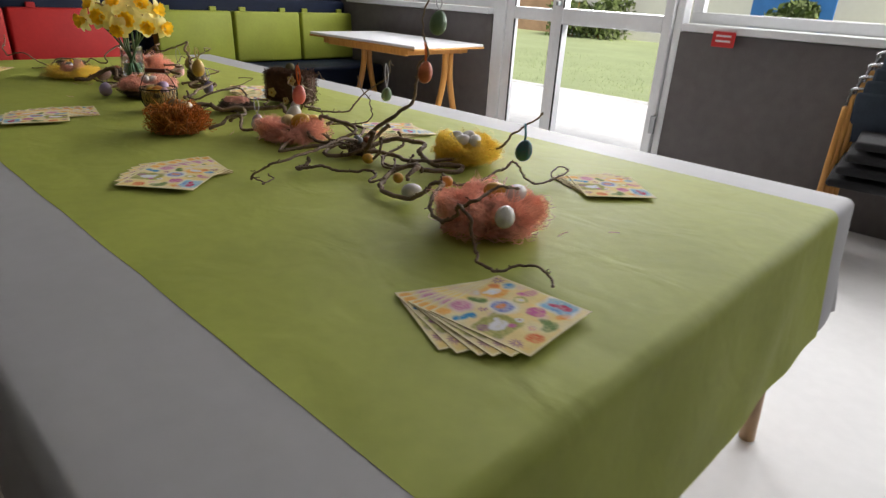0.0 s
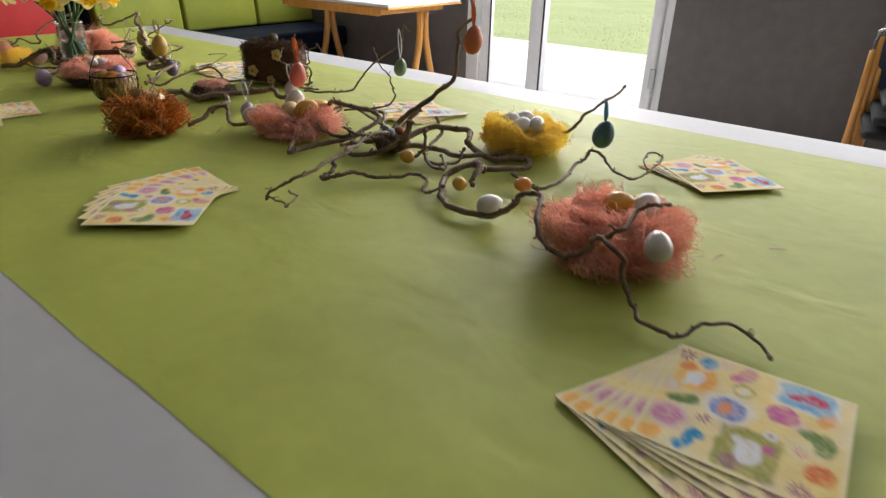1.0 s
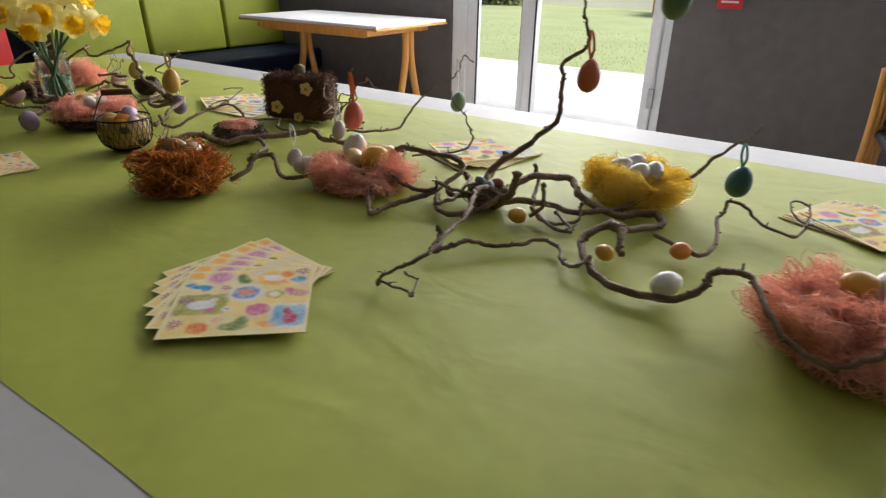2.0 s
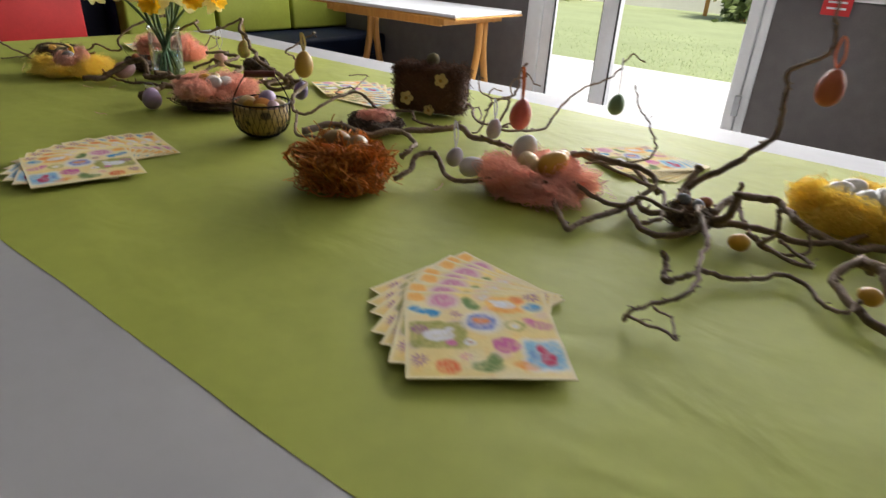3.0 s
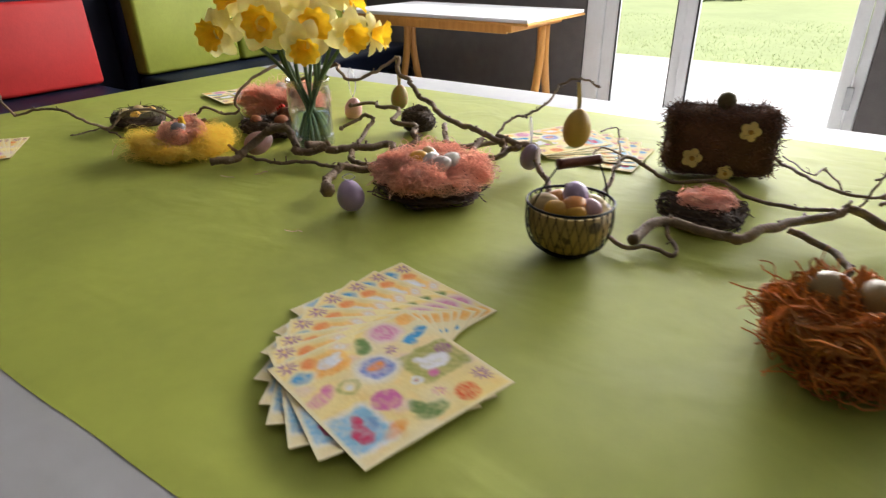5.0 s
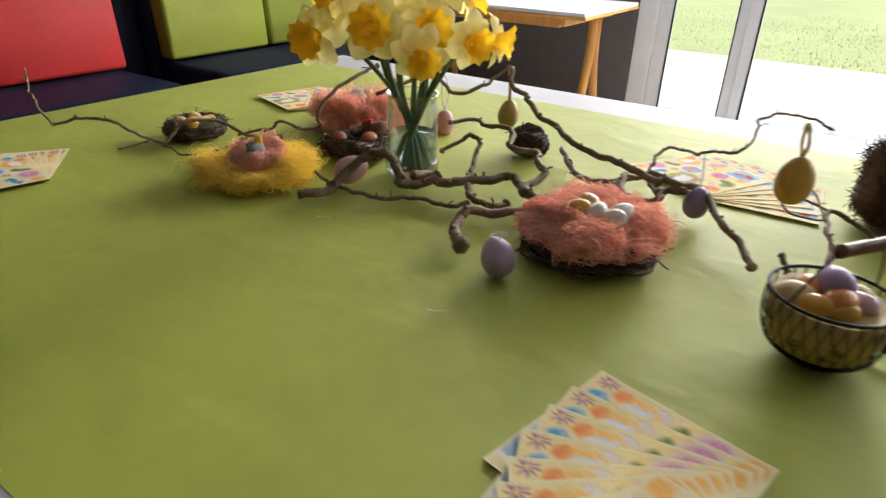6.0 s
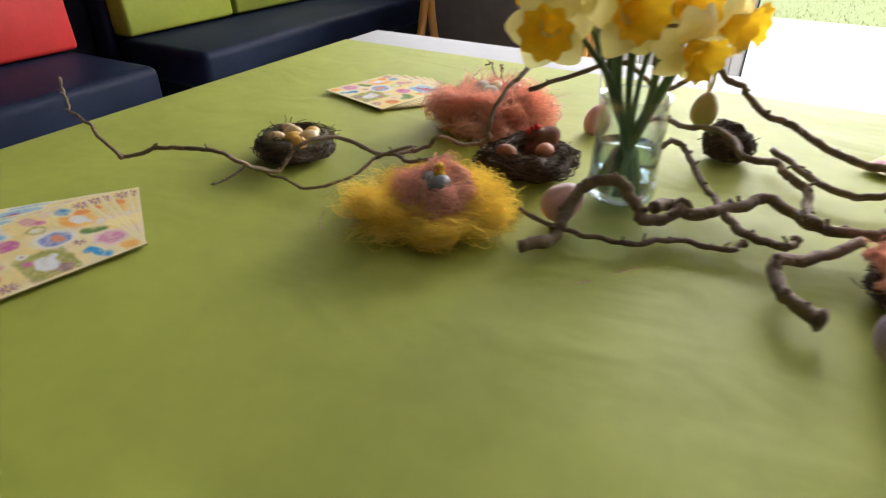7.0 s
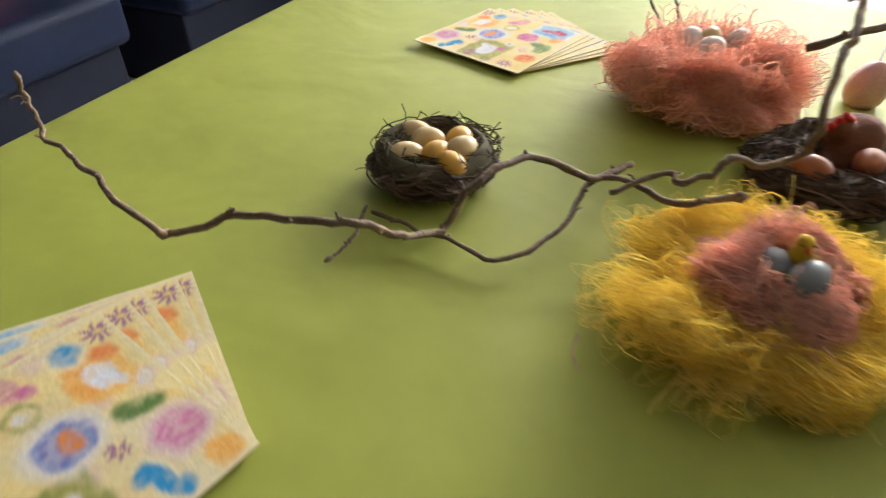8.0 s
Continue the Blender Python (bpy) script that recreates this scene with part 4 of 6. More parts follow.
twig(front, "twig", [(0.976, 1.5, 0.757), (0.907, 1.451, 0.755), (0.866, 1.412, 0.75), (0.901, 1.408, 0.752), (0.937, 1.397, 0.755), (0.987, 1.38, 0.757), (1.043, 1.381, 0.757), (1.014, 1.35, 0.755), (1.041, 1.32, 0.757), (1.116, 1.327, 0.77), (1.154, 1.32, 0.8)], 0.006, 0.0075, 10, 5)
twig(front, "twig", [(1.005, 1.372, 0.752), (0.951, 1.335, 0.752), (0.94, 1.305, 0.752), (0.971, 1.269, 0.755), (1.02, 1.258, 0.768)], 0.0065, 0.0075, 11, 2)
twig(front, "limb", [(1.016, 1.25, 0.765), (1.049, 1.213, 0.762), (1.062, 1.18, 0.76), (1.056, 1.133, 0.76), (1.088, 1.088, 0.762), (1.161, 1.055, 0.765), (1.204, 1.035, 0.78), (1.26, 1.0, 0.79), (1.27, 0.972, 0.828), (1.285, 0.94, 0.855), (1.303, 0.912, 0.887)], 0.0085, 0.003, 12, 6)
twig(front, "limb", [(1.028, 1.256, 0.77), (1.094, 1.243, 0.785), (1.128, 1.215, 0.785), (1.171, 1.187, 0.772), (1.12, 1.152, 0.77), (1.107, 1.128, 0.762), (1.087, 1.069, 0.757), (1.11, 1.053, 0.757), (1.138, 1.019, 0.755), (1.098, 1.0, 0.752), (1.02, 1.04, 0.762)], 0.009, 0.008, 13, 5)
twig(front, "twig", [(1.125, 1.242, 0.805), (1.14, 1.239, 0.765), (1.055, 1.206, 0.76), (1.009, 1.17, 0.752), (1.012, 1.14, 0.75), (1.04, 1.117, 0.752), (1.065, 1.122, 0.77)], 0.005, 0.0035, 14, 3)
twig(front, "limb", [(1.03, 1.28, 0.765), (1.08, 1.31, 0.79), (1.10, 1.27, 0.825), (1.13, 1.235, 0.86), (1.155, 1.218, 0.891), (1.165, 1.222, 0.93), (1.179, 1.23, 0.974), (1.175, 1.2, 0.995), (1.165, 1.181, 1.014), (1.152, 1.18, 1.035), (1.15, 1.19, 1.055)], 0.0085, 0.003, 15, 5)
twig(front, "twig", [(1.10, 1.50, 0.78), (1.14, 1.43, 0.79), (1.168, 1.401, 0.81), (1.172, 1.415, 0.835), (1.178, 1.43, 0.86), (1.165, 1.45, 0.885), (1.16, 1.455, 0.915)], 0.003, 0.0018, 16, 5)

twig(front, "twig", [(1.015, 1.25, 0.768), (1.013, 1.228, 0.785), (1.021, 1.225, 0.813)], 0.009, 0.0085, 19, 1)
twig(front, "twig", [(0.985, 1.175, 0.765), (0.989, 1.16, 0.785), (0.996, 1.16, 0.815)], 0.005, 0.0045, 120, 1)
twig(front, "twig", [(1.01, 1.05, 0.77), (0.994, 1.03, 0.774), (0.965, 1.02, 0.768), (0.947, 1.013, 0.76)], 0.012, 0.005, 123, 2)
twig(front, "twig", [(1.15, 1.19, 1.055), (1.145, 1.185, 1.095), (1.11, 1.13, 1.14), (1.06, 1.05, 1.162), (1.02, 1.014, 1.152)], 0.003, 0.002, 124, 1)

middle = thing("hazel_branch", "thick contorted hazel branch between nest and wire basket", "branch", "hazel branches along the table", at=(0, 0, 0))
twig(middle, "limb", [(0.901, 2.041, 0.76), (0.95, 2.03, 0.764), (0.983, 2.008, 0.764), (0.967, 1.949, 0.764), (0.978, 1.92, 0.764), (1.019, 1.894, 0.77), (1.07, 1.86, 0.77), (1.108, 1.82, 0.775), (1.124, 1.804, 0.78), (1.112, 1.765, 0.768), (1.12, 1.724, 0.766), (1.117, 1.673, 0.764), (1.125, 1.6, 0.757)], 0.0105, 0.0075, 21, 6)
twig(middle, "twig", [(0.976, 2.173, 0.79), (0.977, 2.153, 0.766), (0.994, 2.128, 0.765), (1.031, 2.125, 0.78), (1.099, 2.136, 0.79), (1.155, 2.136, 0.79), (1.158, 2.097, 0.775), (1.148, 2.053, 0.765), (1.187, 1.991, 0.765), (1.142, 1.945, 0.765), (1.122, 1.883, 0.767), (1.128, 1.827, 0.772)], 0.0048, 0.004, 22, 6)
twig(middle, "twig", [(0.989, 2.162, 0.762), (0.896, 2.057, 0.752), (0.912, 2.024, 0.75), (0.909, 1.984, 0.75), (0.961, 2.009, 0.757), (0.985, 2.014, 0.762)], 0.0045, 0.004, 23, 2)
twig(middle, "twig", [(1.155, 2.136, 0.79), (1.186, 2.191, 0.79), (1.129, 2.185, 0.785), (1.118, 2.144, 0.79), (1.191, 2.164, 0.8), (1.243, 2.19, 0.815), (1.197, 2.201, 0.815)], 0.0025, 0.0016, 24, 5)
twig(middle, "twig", [(1.322, 1.952, 0.8), (1.308, 1.932, 0.79), (1.334, 1.922, 0.77), (1.266, 1.867, 0.77), (1.224, 1.821, 0.77), (1.226, 1.778, 0.77), (1.233, 1.752, 0.772), (1.144, 1.707, 0.8), (1.151, 1.679, 0.81)], 0.0045, 0.0028, 25, 6)
twig(middle, "twig", [(1.211, 1.774, 0.777), (1.211, 1.752, 0.8), (1.201, 1.735, 0.83), (1.155, 1.71, 0.85), (1.115, 1.678, 0.87), (1.113, 1.667, 0.885), (1.083, 1.649, 0.91), (1.08, 1.64, 0.935)], 0.0042, 0.0022, 26, 5)
twig(middle, "twig", [(1.155, 1.71, 0.85), (1.114, 1.728, 0.855), (1.119, 1.756, 0.865), (1.15, 1.783, 0.88), (1.139, 1.771, 0.885)], 0.0025, 0.0016, 27, 3)
twig(middle, "twig", [(1.224, 1.821, 0.772), (1.265, 1.85, 0.79), (1.226, 1.866, 0.79), (1.302, 1.913, 0.79)], 0.0022, 0.0015, 28, 3)
twig(middle, "twig", [(1.2, 1.77, 0.77), (1.26, 1.73, 0.762), (1.317, 1.707, 0.765), (1.345, 1.7, 0.79), (1.375, 1.685, 0.825), (1.405, 1.665, 0.85), (1.4, 1.61, 0.88), (1.39, 1.58, 0.91), (1.362, 1.55, 0.943), (1.352, 1.525, 0.935)], 0.0045, 0.002, 29, 6)
twig(middle, "twig", [(0.829, 1.725, 0.757), (0.864, 1.721, 0.765), (0.896, 1.732, 0.78), (0.923, 1.717, 0.785), (0.914, 1.691, 0.775), (0.898, 1.665, 0.762), (0.893, 1.625, 0.762), (0.91, 1.591, 0.772), (0.94, 1.549, 0.782), (0.95, 1.506, 0.777), (0.988, 1.456, 0.765)], 0.0068, 0.005, 30, 3)
twig(middle, "twig", [(1.019, 1.873, 0.772), (1.004, 1.828, 0.765), (0.954, 1.796, 0.765), (0.938, 1.799, 0.757)], 0.0065, 0.006, 31, 1)
twig(middle, "twig", [(1.190, 1.817, 0.752), (1.190, 1.798, 0.760), (1.190, 1.786, 0.796), (1.190, 1.778, 0.814), (1.190, 1.773, 0.834), (1.190, 1.783, 0.841), (1.190, 1.769, 0.856), (1.190, 1.754, 0.854)], 0.0026, 0.0016, 130, 4)
twig(middle, "twig", [(1.190, 1.788, 0.808), (1.190, 1.752, 0.837), (1.190, 1.726, 0.852), (1.190, 1.730, 0.870), (1.190, 1.720, 0.883), (1.190, 1.699, 0.891), (1.190, 1.694, 0.899), (1.190, 1.675, 0.882), (1.190, 1.662, 0.881)], 0.0026, 0.0016, 131, 4)
twig(front, "twig", [(0.918, 1.321, 0.772), (0.962, 1.309, 0.772), (1.068, 1.345, 0.772), (1.098, 1.395, 0.772), (1.164, 1.554, 0.772), (1.105, 1.526, 0.772)], 0.005, 0.0035, 132, 4)
twig(front, "twig", [(1.035, 1.199, 0.757), (0.979, 1.135, 0.757), (0.981, 1.103, 0.757), (1.034, 1.151, 0.757)], 0.005, 0.0035, 133, 4)

rear = thing("hazel_branch", "tangled contorted hazel branch round the glass vase", "branch", "hazel branches along the table", at=(0, 0, 0))
twig(rear, "limb", [(0.818, 2.807, 0.754), (0.854, 2.78, 0.756), (0.887, 2.777, 0.77), (0.929, 2.769, 0.79), (0.945, 2.735, 0.8), (0.944, 2.715, 0.78), (0.932, 2.7, 0.765), (0.945, 2.68, 0.762), (0.975, 2.66, 0.77)], 0.0105, 0.0095, 41, 3)
twig(rear, "limb", [(0.95, 2.69, 0.772), (0.985, 2.676, 0.765), (0.972, 2.647, 0.765), (0.995, 2.618, 0.766), (1.028, 2.596, 0.766), (1.056, 2.572, 0.766), (1.032, 2.542, 0.766), (1.005, 2.512, 0.765), (1.02, 2.45, 0.765)], 0.011, 0.009, 42, 4)
twig(rear, "twig", [(0.993, 2.621, 0.767), (1.052, 2.641, 0.766), (1.111, 2.67, 0.775), (1.147, 2.686, 0.78), (1.143, 2.704, 0.79), (1.131, 2.72, 0.78), (1.1, 2.735, 0.765)], 0.0065, 0.005, 43, 2)
twig(rear, "twig", [(0.996, 2.613, 0.762), (0.961, 2.592, 0.76), (0.953, 2.561, 0.758), (0.956, 2.543, 0.758), (0.973, 2.536, 0.758)], 0.008, 0.006, 44, 2)
twig(rear, "twig", [(0.883, 2.833, 0.765), (0.879, 2.783, 0.754), (0.884, 2.733, 0.752), (0.891, 2.692, 0.752), (0.923, 2.653, 0.754), (0.924, 2.606, 0.752), (0.946, 2.588, 0.754)], 0.004, 0.005, 45, 4)
twig(rear, "limb", [(0.999, 2.513, 0.77), (1.028, 2.529, 0.77), (1.087, 2.527, 0.772), (1.1, 2.55, 0.78), (1.136, 2.563, 0.785), (1.129, 2.582, 0.79), (1.116, 2.607, 0.795), (1.164, 2.632, 0.8), (1.191, 2.658, 0.8), (1.181, 2.698, 0.8), (1.202, 2.73, 0.8), (1.16, 2.76, 0.8)], 0.009, 0.005, 46, 5)
twig(rear, "limb", [(1.231, 2.68, 0.9), (1.205, 2.66, 0.872), (1.206, 2.636, 0.86), (1.201, 2.611, 0.84), (1.189, 2.592, 0.83), (1.183, 2.56, 0.825), (1.16, 2.524, 0.81), (1.16, 2.478, 0.797), (1.14, 2.433, 0.8), (1.132, 2.4, 0.795), (1.121, 2.36, 0.79)], 0.006, 0.008, 47, 4)
twig(rear, "twig", [(1.145, 2.925, 0.83), (1.154, 2.859, 0.86), (1.166, 2.802, 0.88), (1.135, 2.766, 0.882), (1.133, 2.737, 0.86), (1.161, 2.705, 0.87), (1.199, 2.692, 0.885), (1.226, 2.682, 0.897)], 0.005, 0.0045, 48, 3)
twig(rear, "twig", [(1.254, 2.574, 0.765), (1.185, 2.529, 0.76), (1.145, 2.482, 0.758), (1.154, 2.441, 0.76), (1.198, 2.402, 0.766), (1.176, 2.381, 0.76), (1.13, 2.36, 0.77)], 0.007, 0.007, 49, 4)
twig(rear, "twig", [(0.99, 2.47, 0.768), (0.932, 2.525, 0.76), (0.902, 2.554, 0.767), (0.875, 2.552, 0.76), (0.842, 2.537, 0.758), (0.823, 2.516, 0.758)], 0.0085, 0.011, 50, 1)
twig(rear, "twig", [(1.106, 2.314, 0.79), (1.127, 2.346, 0.777), (1.093, 2.359, 0.766), (1.097, 2.405, 0.77), (1.147, 2.416, 0.78), (1.113, 2.42, 0.775), (1.085, 2.437, 0.772)], 0.008, 0.006, 51, 3)
twig(rear, "limb", [(1.142, 2.38, 0.792), (1.121, 2.331, 0.79), (1.135, 2.297, 0.787), (1.067, 2.259, 0.777), (1.018, 2.218, 0.767), (0.98, 2.2, 0.762)], 0.008, 0.006, 52, 3)
twig(rear, "twig", [(1.14, 2.38, 0.795), (1.183, 2.383, 0.81), (1.202, 2.369, 0.82), (1.13, 2.319, 0.84), (1.077, 2.281, 0.865), (1.039, 2.249, 0.88), (1.059, 2.24, 0.895), (1.096, 2.244, 0.91), (1.101, 2.218, 0.92), (1.06, 2.185, 0.928), (1.05, 2.165, 0.922)], 0.0035, 0.002, 53, 5)

tip = thing("hazel_branch", "slender hazel twig reaching past a small egg nest", "branch", "hazel branches along the table", at=(0, 0, 0))
twig(tip, "limb", [(0.995, 3.044, 0.757), (0.937, 3.069, 0.77), (0.913, 3.112, 0.792), (0.861, 3.138, 0.796), (0.84, 3.148, 0.775), (0.822, 3.158, 0.766), (0.776, 3.168, 0.795), (0.756, 3.18, 0.814), (0.741, 3.21, 0.815), (0.735, 3.259, 0.807), (0.712, 3.301, 0.797)], 0.0044, 0.0036, 61, 5)
twig(tip, "twig", [(0.712, 3.301, 0.797), (0.706, 3.325, 0.82), (0.712, 3.35, 0.833), (0.73, 3.4, 0.83), (0.742, 3.43, 0.842), (0.745, 3.435, 0.865)], 0.0034, 0.0022, 62, 3)
twig(tip, "twig", [(0.845, 3.225, 0.752), (0.838, 3.172, 0.752), (0.832, 3.111, 0.75), (0.884, 3.078, 0.752), (0.936, 3.072, 0.762), (0.948, 3.047, 0.77), (0.913, 3.002, 0.78), (0.922, 2.964, 0.79)], 0.0024, 0.0040, 63, 5)
twig(tip, "twig", [(0.85, 3.233, 0.75), (0.811, 3.223, 0.75), (0.784, 3.224, 0.75)], 0.0024, 0.0018, 64, 2)
twig(tip, "twig", [(0.904, 3.048, 0.78), (0.936, 3.015, 0.79), (0.924, 3.003, 0.79), (0.929, 2.982, 0.8), (0.94, 2.97, 0.81), (0.972, 2.945, 0.795), (0.985, 2.921, 0.8), (0.98, 2.92, 0.83), (1.028, 2.915, 0.862), (1.06, 2.905, 0.875), (1.12, 2.9, 0.89)], 0.0032, 0.0048, 65, 4)
behind = thing("hazel_branch", "short curly hazel tips behind a salmon nest", "branch", "hazel branches along the table", at=(0, 0, 0))
twig(behind, "twig", [(1.27, 3.0, 0.752), (1.335, 3.045, 0.765), (1.36, 3.058, 0.788), (1.372, 3.066, 0.80), (1.384, 3.068, 0.79)], 0.003, 0.002, 66, 2)
twig(behind, "twig", [(1.27, 3.0, 0.752), (1.36, 3.07, 0.752), (1.406, 3.085, 0.762), (1.43, 3.11, 0.785), (1.44, 3.126, 0.778)], 0.003, 0.002, 67, 2)


# ---- nests ----
def strand(bm, p, d, length, thick, r, curl, sides=3, seg=5):
    """One fibre from p along d, bending as it goes."""
    pts = [Vector(p)]
    d = Vector(d).normalized()
    for k in range(seg):
        d = (d + Vector((r.gauss(0, curl), r.gauss(0, curl), r.gauss(0, curl * 0.7)))).normalized()
        q = pts[-1] + d * (length / seg)
        if q.z < 0.0015:
            q.z = 0.0015 + 0.001 * r.random()
            d.z = abs(d.z) * 0.5
        pts.append(q)
    tube(bm, pts, thick, sides, False)


def nest(name, label, at, radius, height, mat, count, length, thick, seed, hollow=0.5, wild=0.6, curl=0.35, core_mat=None, squash=1.0, turn=0, fuzz=0.15, lump=0.22, category="nest", core_size=1.0):
    """A nest: a lumpy ring of tangled fibres round a hollow."""
    r = random.Random(seed)
    top = thing(name, label, category, "decorated nests on the table", at=(at[0], at[1], TOP + 0.004 + (at[2] if len(at) > 2 else 0)), turn=turn)
    major, minor = radius * (0.5 + 0.25 * hollow), radius * (0.5 - 0.25 * hollow)
    bm = bmesh.new()

    def lay(a, b, k):
        rad = major + minor * math.cos(b) * k
        p = Vector((rad * math.cos(a), rad * math.sin(a) * squash, height * 0.46 + height * 0.46 * math.sin(b) * k))
        g = 1 + lump * noise.noise(p * 28 + Vector((seed, 0, 0))) + 0.5 * lump * noise.noise(p * 70 + Vector((0, seed, 0)))
        return Vector((p.x * g, p.y * g, max(0.0015, p.z * g)))

    def swell(p):
        """Pushes the skin in and out in uneven lumps."""
        q = p + Vector((seed * 3.1, seed * 1.7, 0))
        g = min(0.10, lump * (1.2 * noise.noise(q * 16) + 0.8 * noise.noise(q * 36)))
        return Vector((p.x * (1 + g), p.y * (1 + g), max(0.0012, p.z * (1 + 1.5 * g))))

    def curly():
        """A loose fibre that loops about in the nest's skin."""
        a, b = r.uniform(0, 6.28319), r.uniform(-0.9, 3.9)
        p = lay(a, b, r.uniform(0.85, 1.0 + 0.4 * fuzz))
        d = Vector((r.gauss(0, 1), r.gauss(0, 1), r.gauss(0, 0.6))).normalized()
        axis = Vector((r.gauss(0, 1), r.gauss(0, 1), r.gauss(0, 1))).normalized()
        turn, reach = r.uniform(0.15, 0.75) * curl, 1.0 + fuzz * (r.random() ** 3) * 1.6
        seg = 12
        step = length * r.uniform(0.5, 1.5) / seg
        pts = [p]
        for n in range(seg):
            d = d + axis.cross(d) * turn + Vector((r.gauss(0, 0.12), r.gauss(0, 0.12), r.gauss(0, 0.12)))
            rho = max(1e-4, math.hypot(p.x, p.y / squash))
            out = Vector((p.x / rho * (rho - major), p.y / rho * (rho - major), p.z - 0.46 * height))
            depth = math.hypot((rho - major) / minor, out.z / (0.46 * height))
            if depth > reach:
                d -= out.normalized() * 0.7
            elif depth < 0.8:
                d += out.normalized() * 0.5
            d.normalize()
            p = p + d * step
            if p.z < 0.0015:
                p.z = 0.0015 + 0.001 * r.random()
                d.z = abs(d.z)
            pts.append(p)
        tube(bm, [swell(q) for q in pts], thick * (r.uniform(0.6, 1.2) if r.random() < 0.93 else 1.9), 3, False)

    core = bmesh.new()
    prof = [(0.004, 0.002), (major * 0.7, 0.001), (major + minor * 0.55, 0.003), (major + minor * 0.72, height * 0.4), (major + minor * 0.3, height * 0.78), (major, height * 0.82), (major - minor * 0.5, height * (0.82 - 0.4 * hollow)), (0.004, height * (0.75 - 0.5 * hollow))]
    lathe(core, [(a, z) for a, z in spline(prof, 3)], 28)
    for v in core.verts:
        v.co += Vector((v.co.x, v.co.y, 0)) * 0.10 * noise.noise(v.co * 50 + Vector((seed, 0, 0)))
        v.co.z = max(0.001, v.co.z * (1 + 0.25 * noise.noise(v.co * 40 + Vector((0, seed, 0)))))
        v.co.y *= squash
        v.co.xy *= core_size
        v.co.z *= core_size
        if wild > 1.05:
            v.co = swell(v.co)
    part("core", core, core_mat or mat, top, smooth=True)
    for i in range(count):
        if wild > 1.05:
            curly()
            continue
        a, b, k = r.uniform(0, 6.28319), r.uniform(-0.9, 3.9), r.uniform(0.82, 1.0 + 0.4 * fuzz)
        if r.random() < 0.2 * wild:
            o = Vector((math.cos(a) * math.cos(b), math.sin(a) * math.cos(b), math.sin(b)))
            d = o * 0.6 + Vector((r.gauss(0, 1), r.gauss(0, 1), r.gauss(0, 0.4)))
            strand(bm, lay(a, b, 0.95), d, length * (r.uniform(0.35, 0.9) if wild > 0.9 else r.uniform(0.15, 0.4)), thick * r.uniform(0.5, 0.9), r, curl * 0.75, 3, 9)
            continue
        seg = 7
        step = length * r.uniform(0.5, 1.3) / seg
        way = r.uniform(0, 6.28319) if wild > 0.9 else r.gauss(0, 0.9 * wild) + (0 if r.random() < 0.5 else 3.14159)
        pts = [lay(a, b, k)]
        for n in range(seg):
            way += r.gauss(0, curl)
            rad = max(0.3 * major, major + minor * math.cos(b))
            a += step * math.cos(way) / rad
            b += step * math.sin(way) / max(minor, height * 0.46)
            k = min(1 + fuzz, max(0.8, k + r.gauss(0, 0.35 * fuzz)))
            pts.append(lay(a, b, k))
        tube(bm, pts, thick * r.uniform(0.6, 1.3), 3, False)
    tagged(part("tangle", bm, mat, top), kind="stuff")
    return top


EGG_MESHES = {}


def egg(kind, at, width, length, tilt=(90, 0), label="", group="", ribbon=None, hang=0.0):
    """An egg, lying or hanging; hung ones carry a ribbon loop of the given length."""
    if kind not in EGG_MESHES:
        bm = bmesh.new()
        prof = []
        for k in range(15):
            a = math.pi * k / 14
            z = -math.cos(a)
            prof.append((max(0.006, 0.5 * math.sin(a) * (1 - 0.13 * z)), z * 0.5))
        lathe(bm, prof, 22)
        bm.normal_update()
        me = bpy.data.meshes.new("egg_" + kind)
        bm.to_mesh(me)
        bm.free()
        me.materials.append(EGG[kind])
        me.shade_smooth()
        EGG_MESHES[kind] = me
    if not ribbon:
        ob = new("egg", EGG_MESHES[kind])
        ob.matrix_world = pose(*at, tilt[0], 0, tilt[1]) @ Matrix.Diagonal((width, width, length, 1))
        return tagged(ob, label, "egg", group)
    top = thing("hanging_egg", label, "egg", group or "eggs hung from the twigs", at=at, turn=tilt[1])
    sh = new("shell", EGG_MESHES[kind])
    sh.parent = top
    sh.matrix_basis = pose(0, 0, 0, tilt[0], 0, 0) @ Matrix.Diagonal((width, width, length, 1))
    bm = bmesh.new()
    w = 0.0014 if ribbon == "white" else 0.0026
    z0 = length * 0.48
    left = spline([(0, 0, z0), (-0.008, 0.002, z0 + hang * 0.4), (-0.005, 0.004, z0 + hang * 0.85), (0, 0.004, z0 + hang)], 5)
    right = spline([(0, 0, z0), (0.010, -0.002, z0 + hang * 0.4), (0.006, 0.001, z0 + hang * 0.85), (0, 0.004, z0 + hang)], 5)
    for line in (left, right):
        rows = [(bm.verts.new(Vector(p) + Vector((0, -w, 0))), bm.verts.new(Vector(p) + Vector((0, w, 0)))) for p in line]
        for a, b in zip(rows, rows[1:]):
            bm.faces.new((a[0], b[0], b[1], a[1]))
    rb = part("ribbon", bm, RIBBON[ribbon], top, "thin ribbon loop")
    sd = rb.modifiers.new("thickness", "SOLIDIFY")
    sd.thickness = 0.0005
    return top


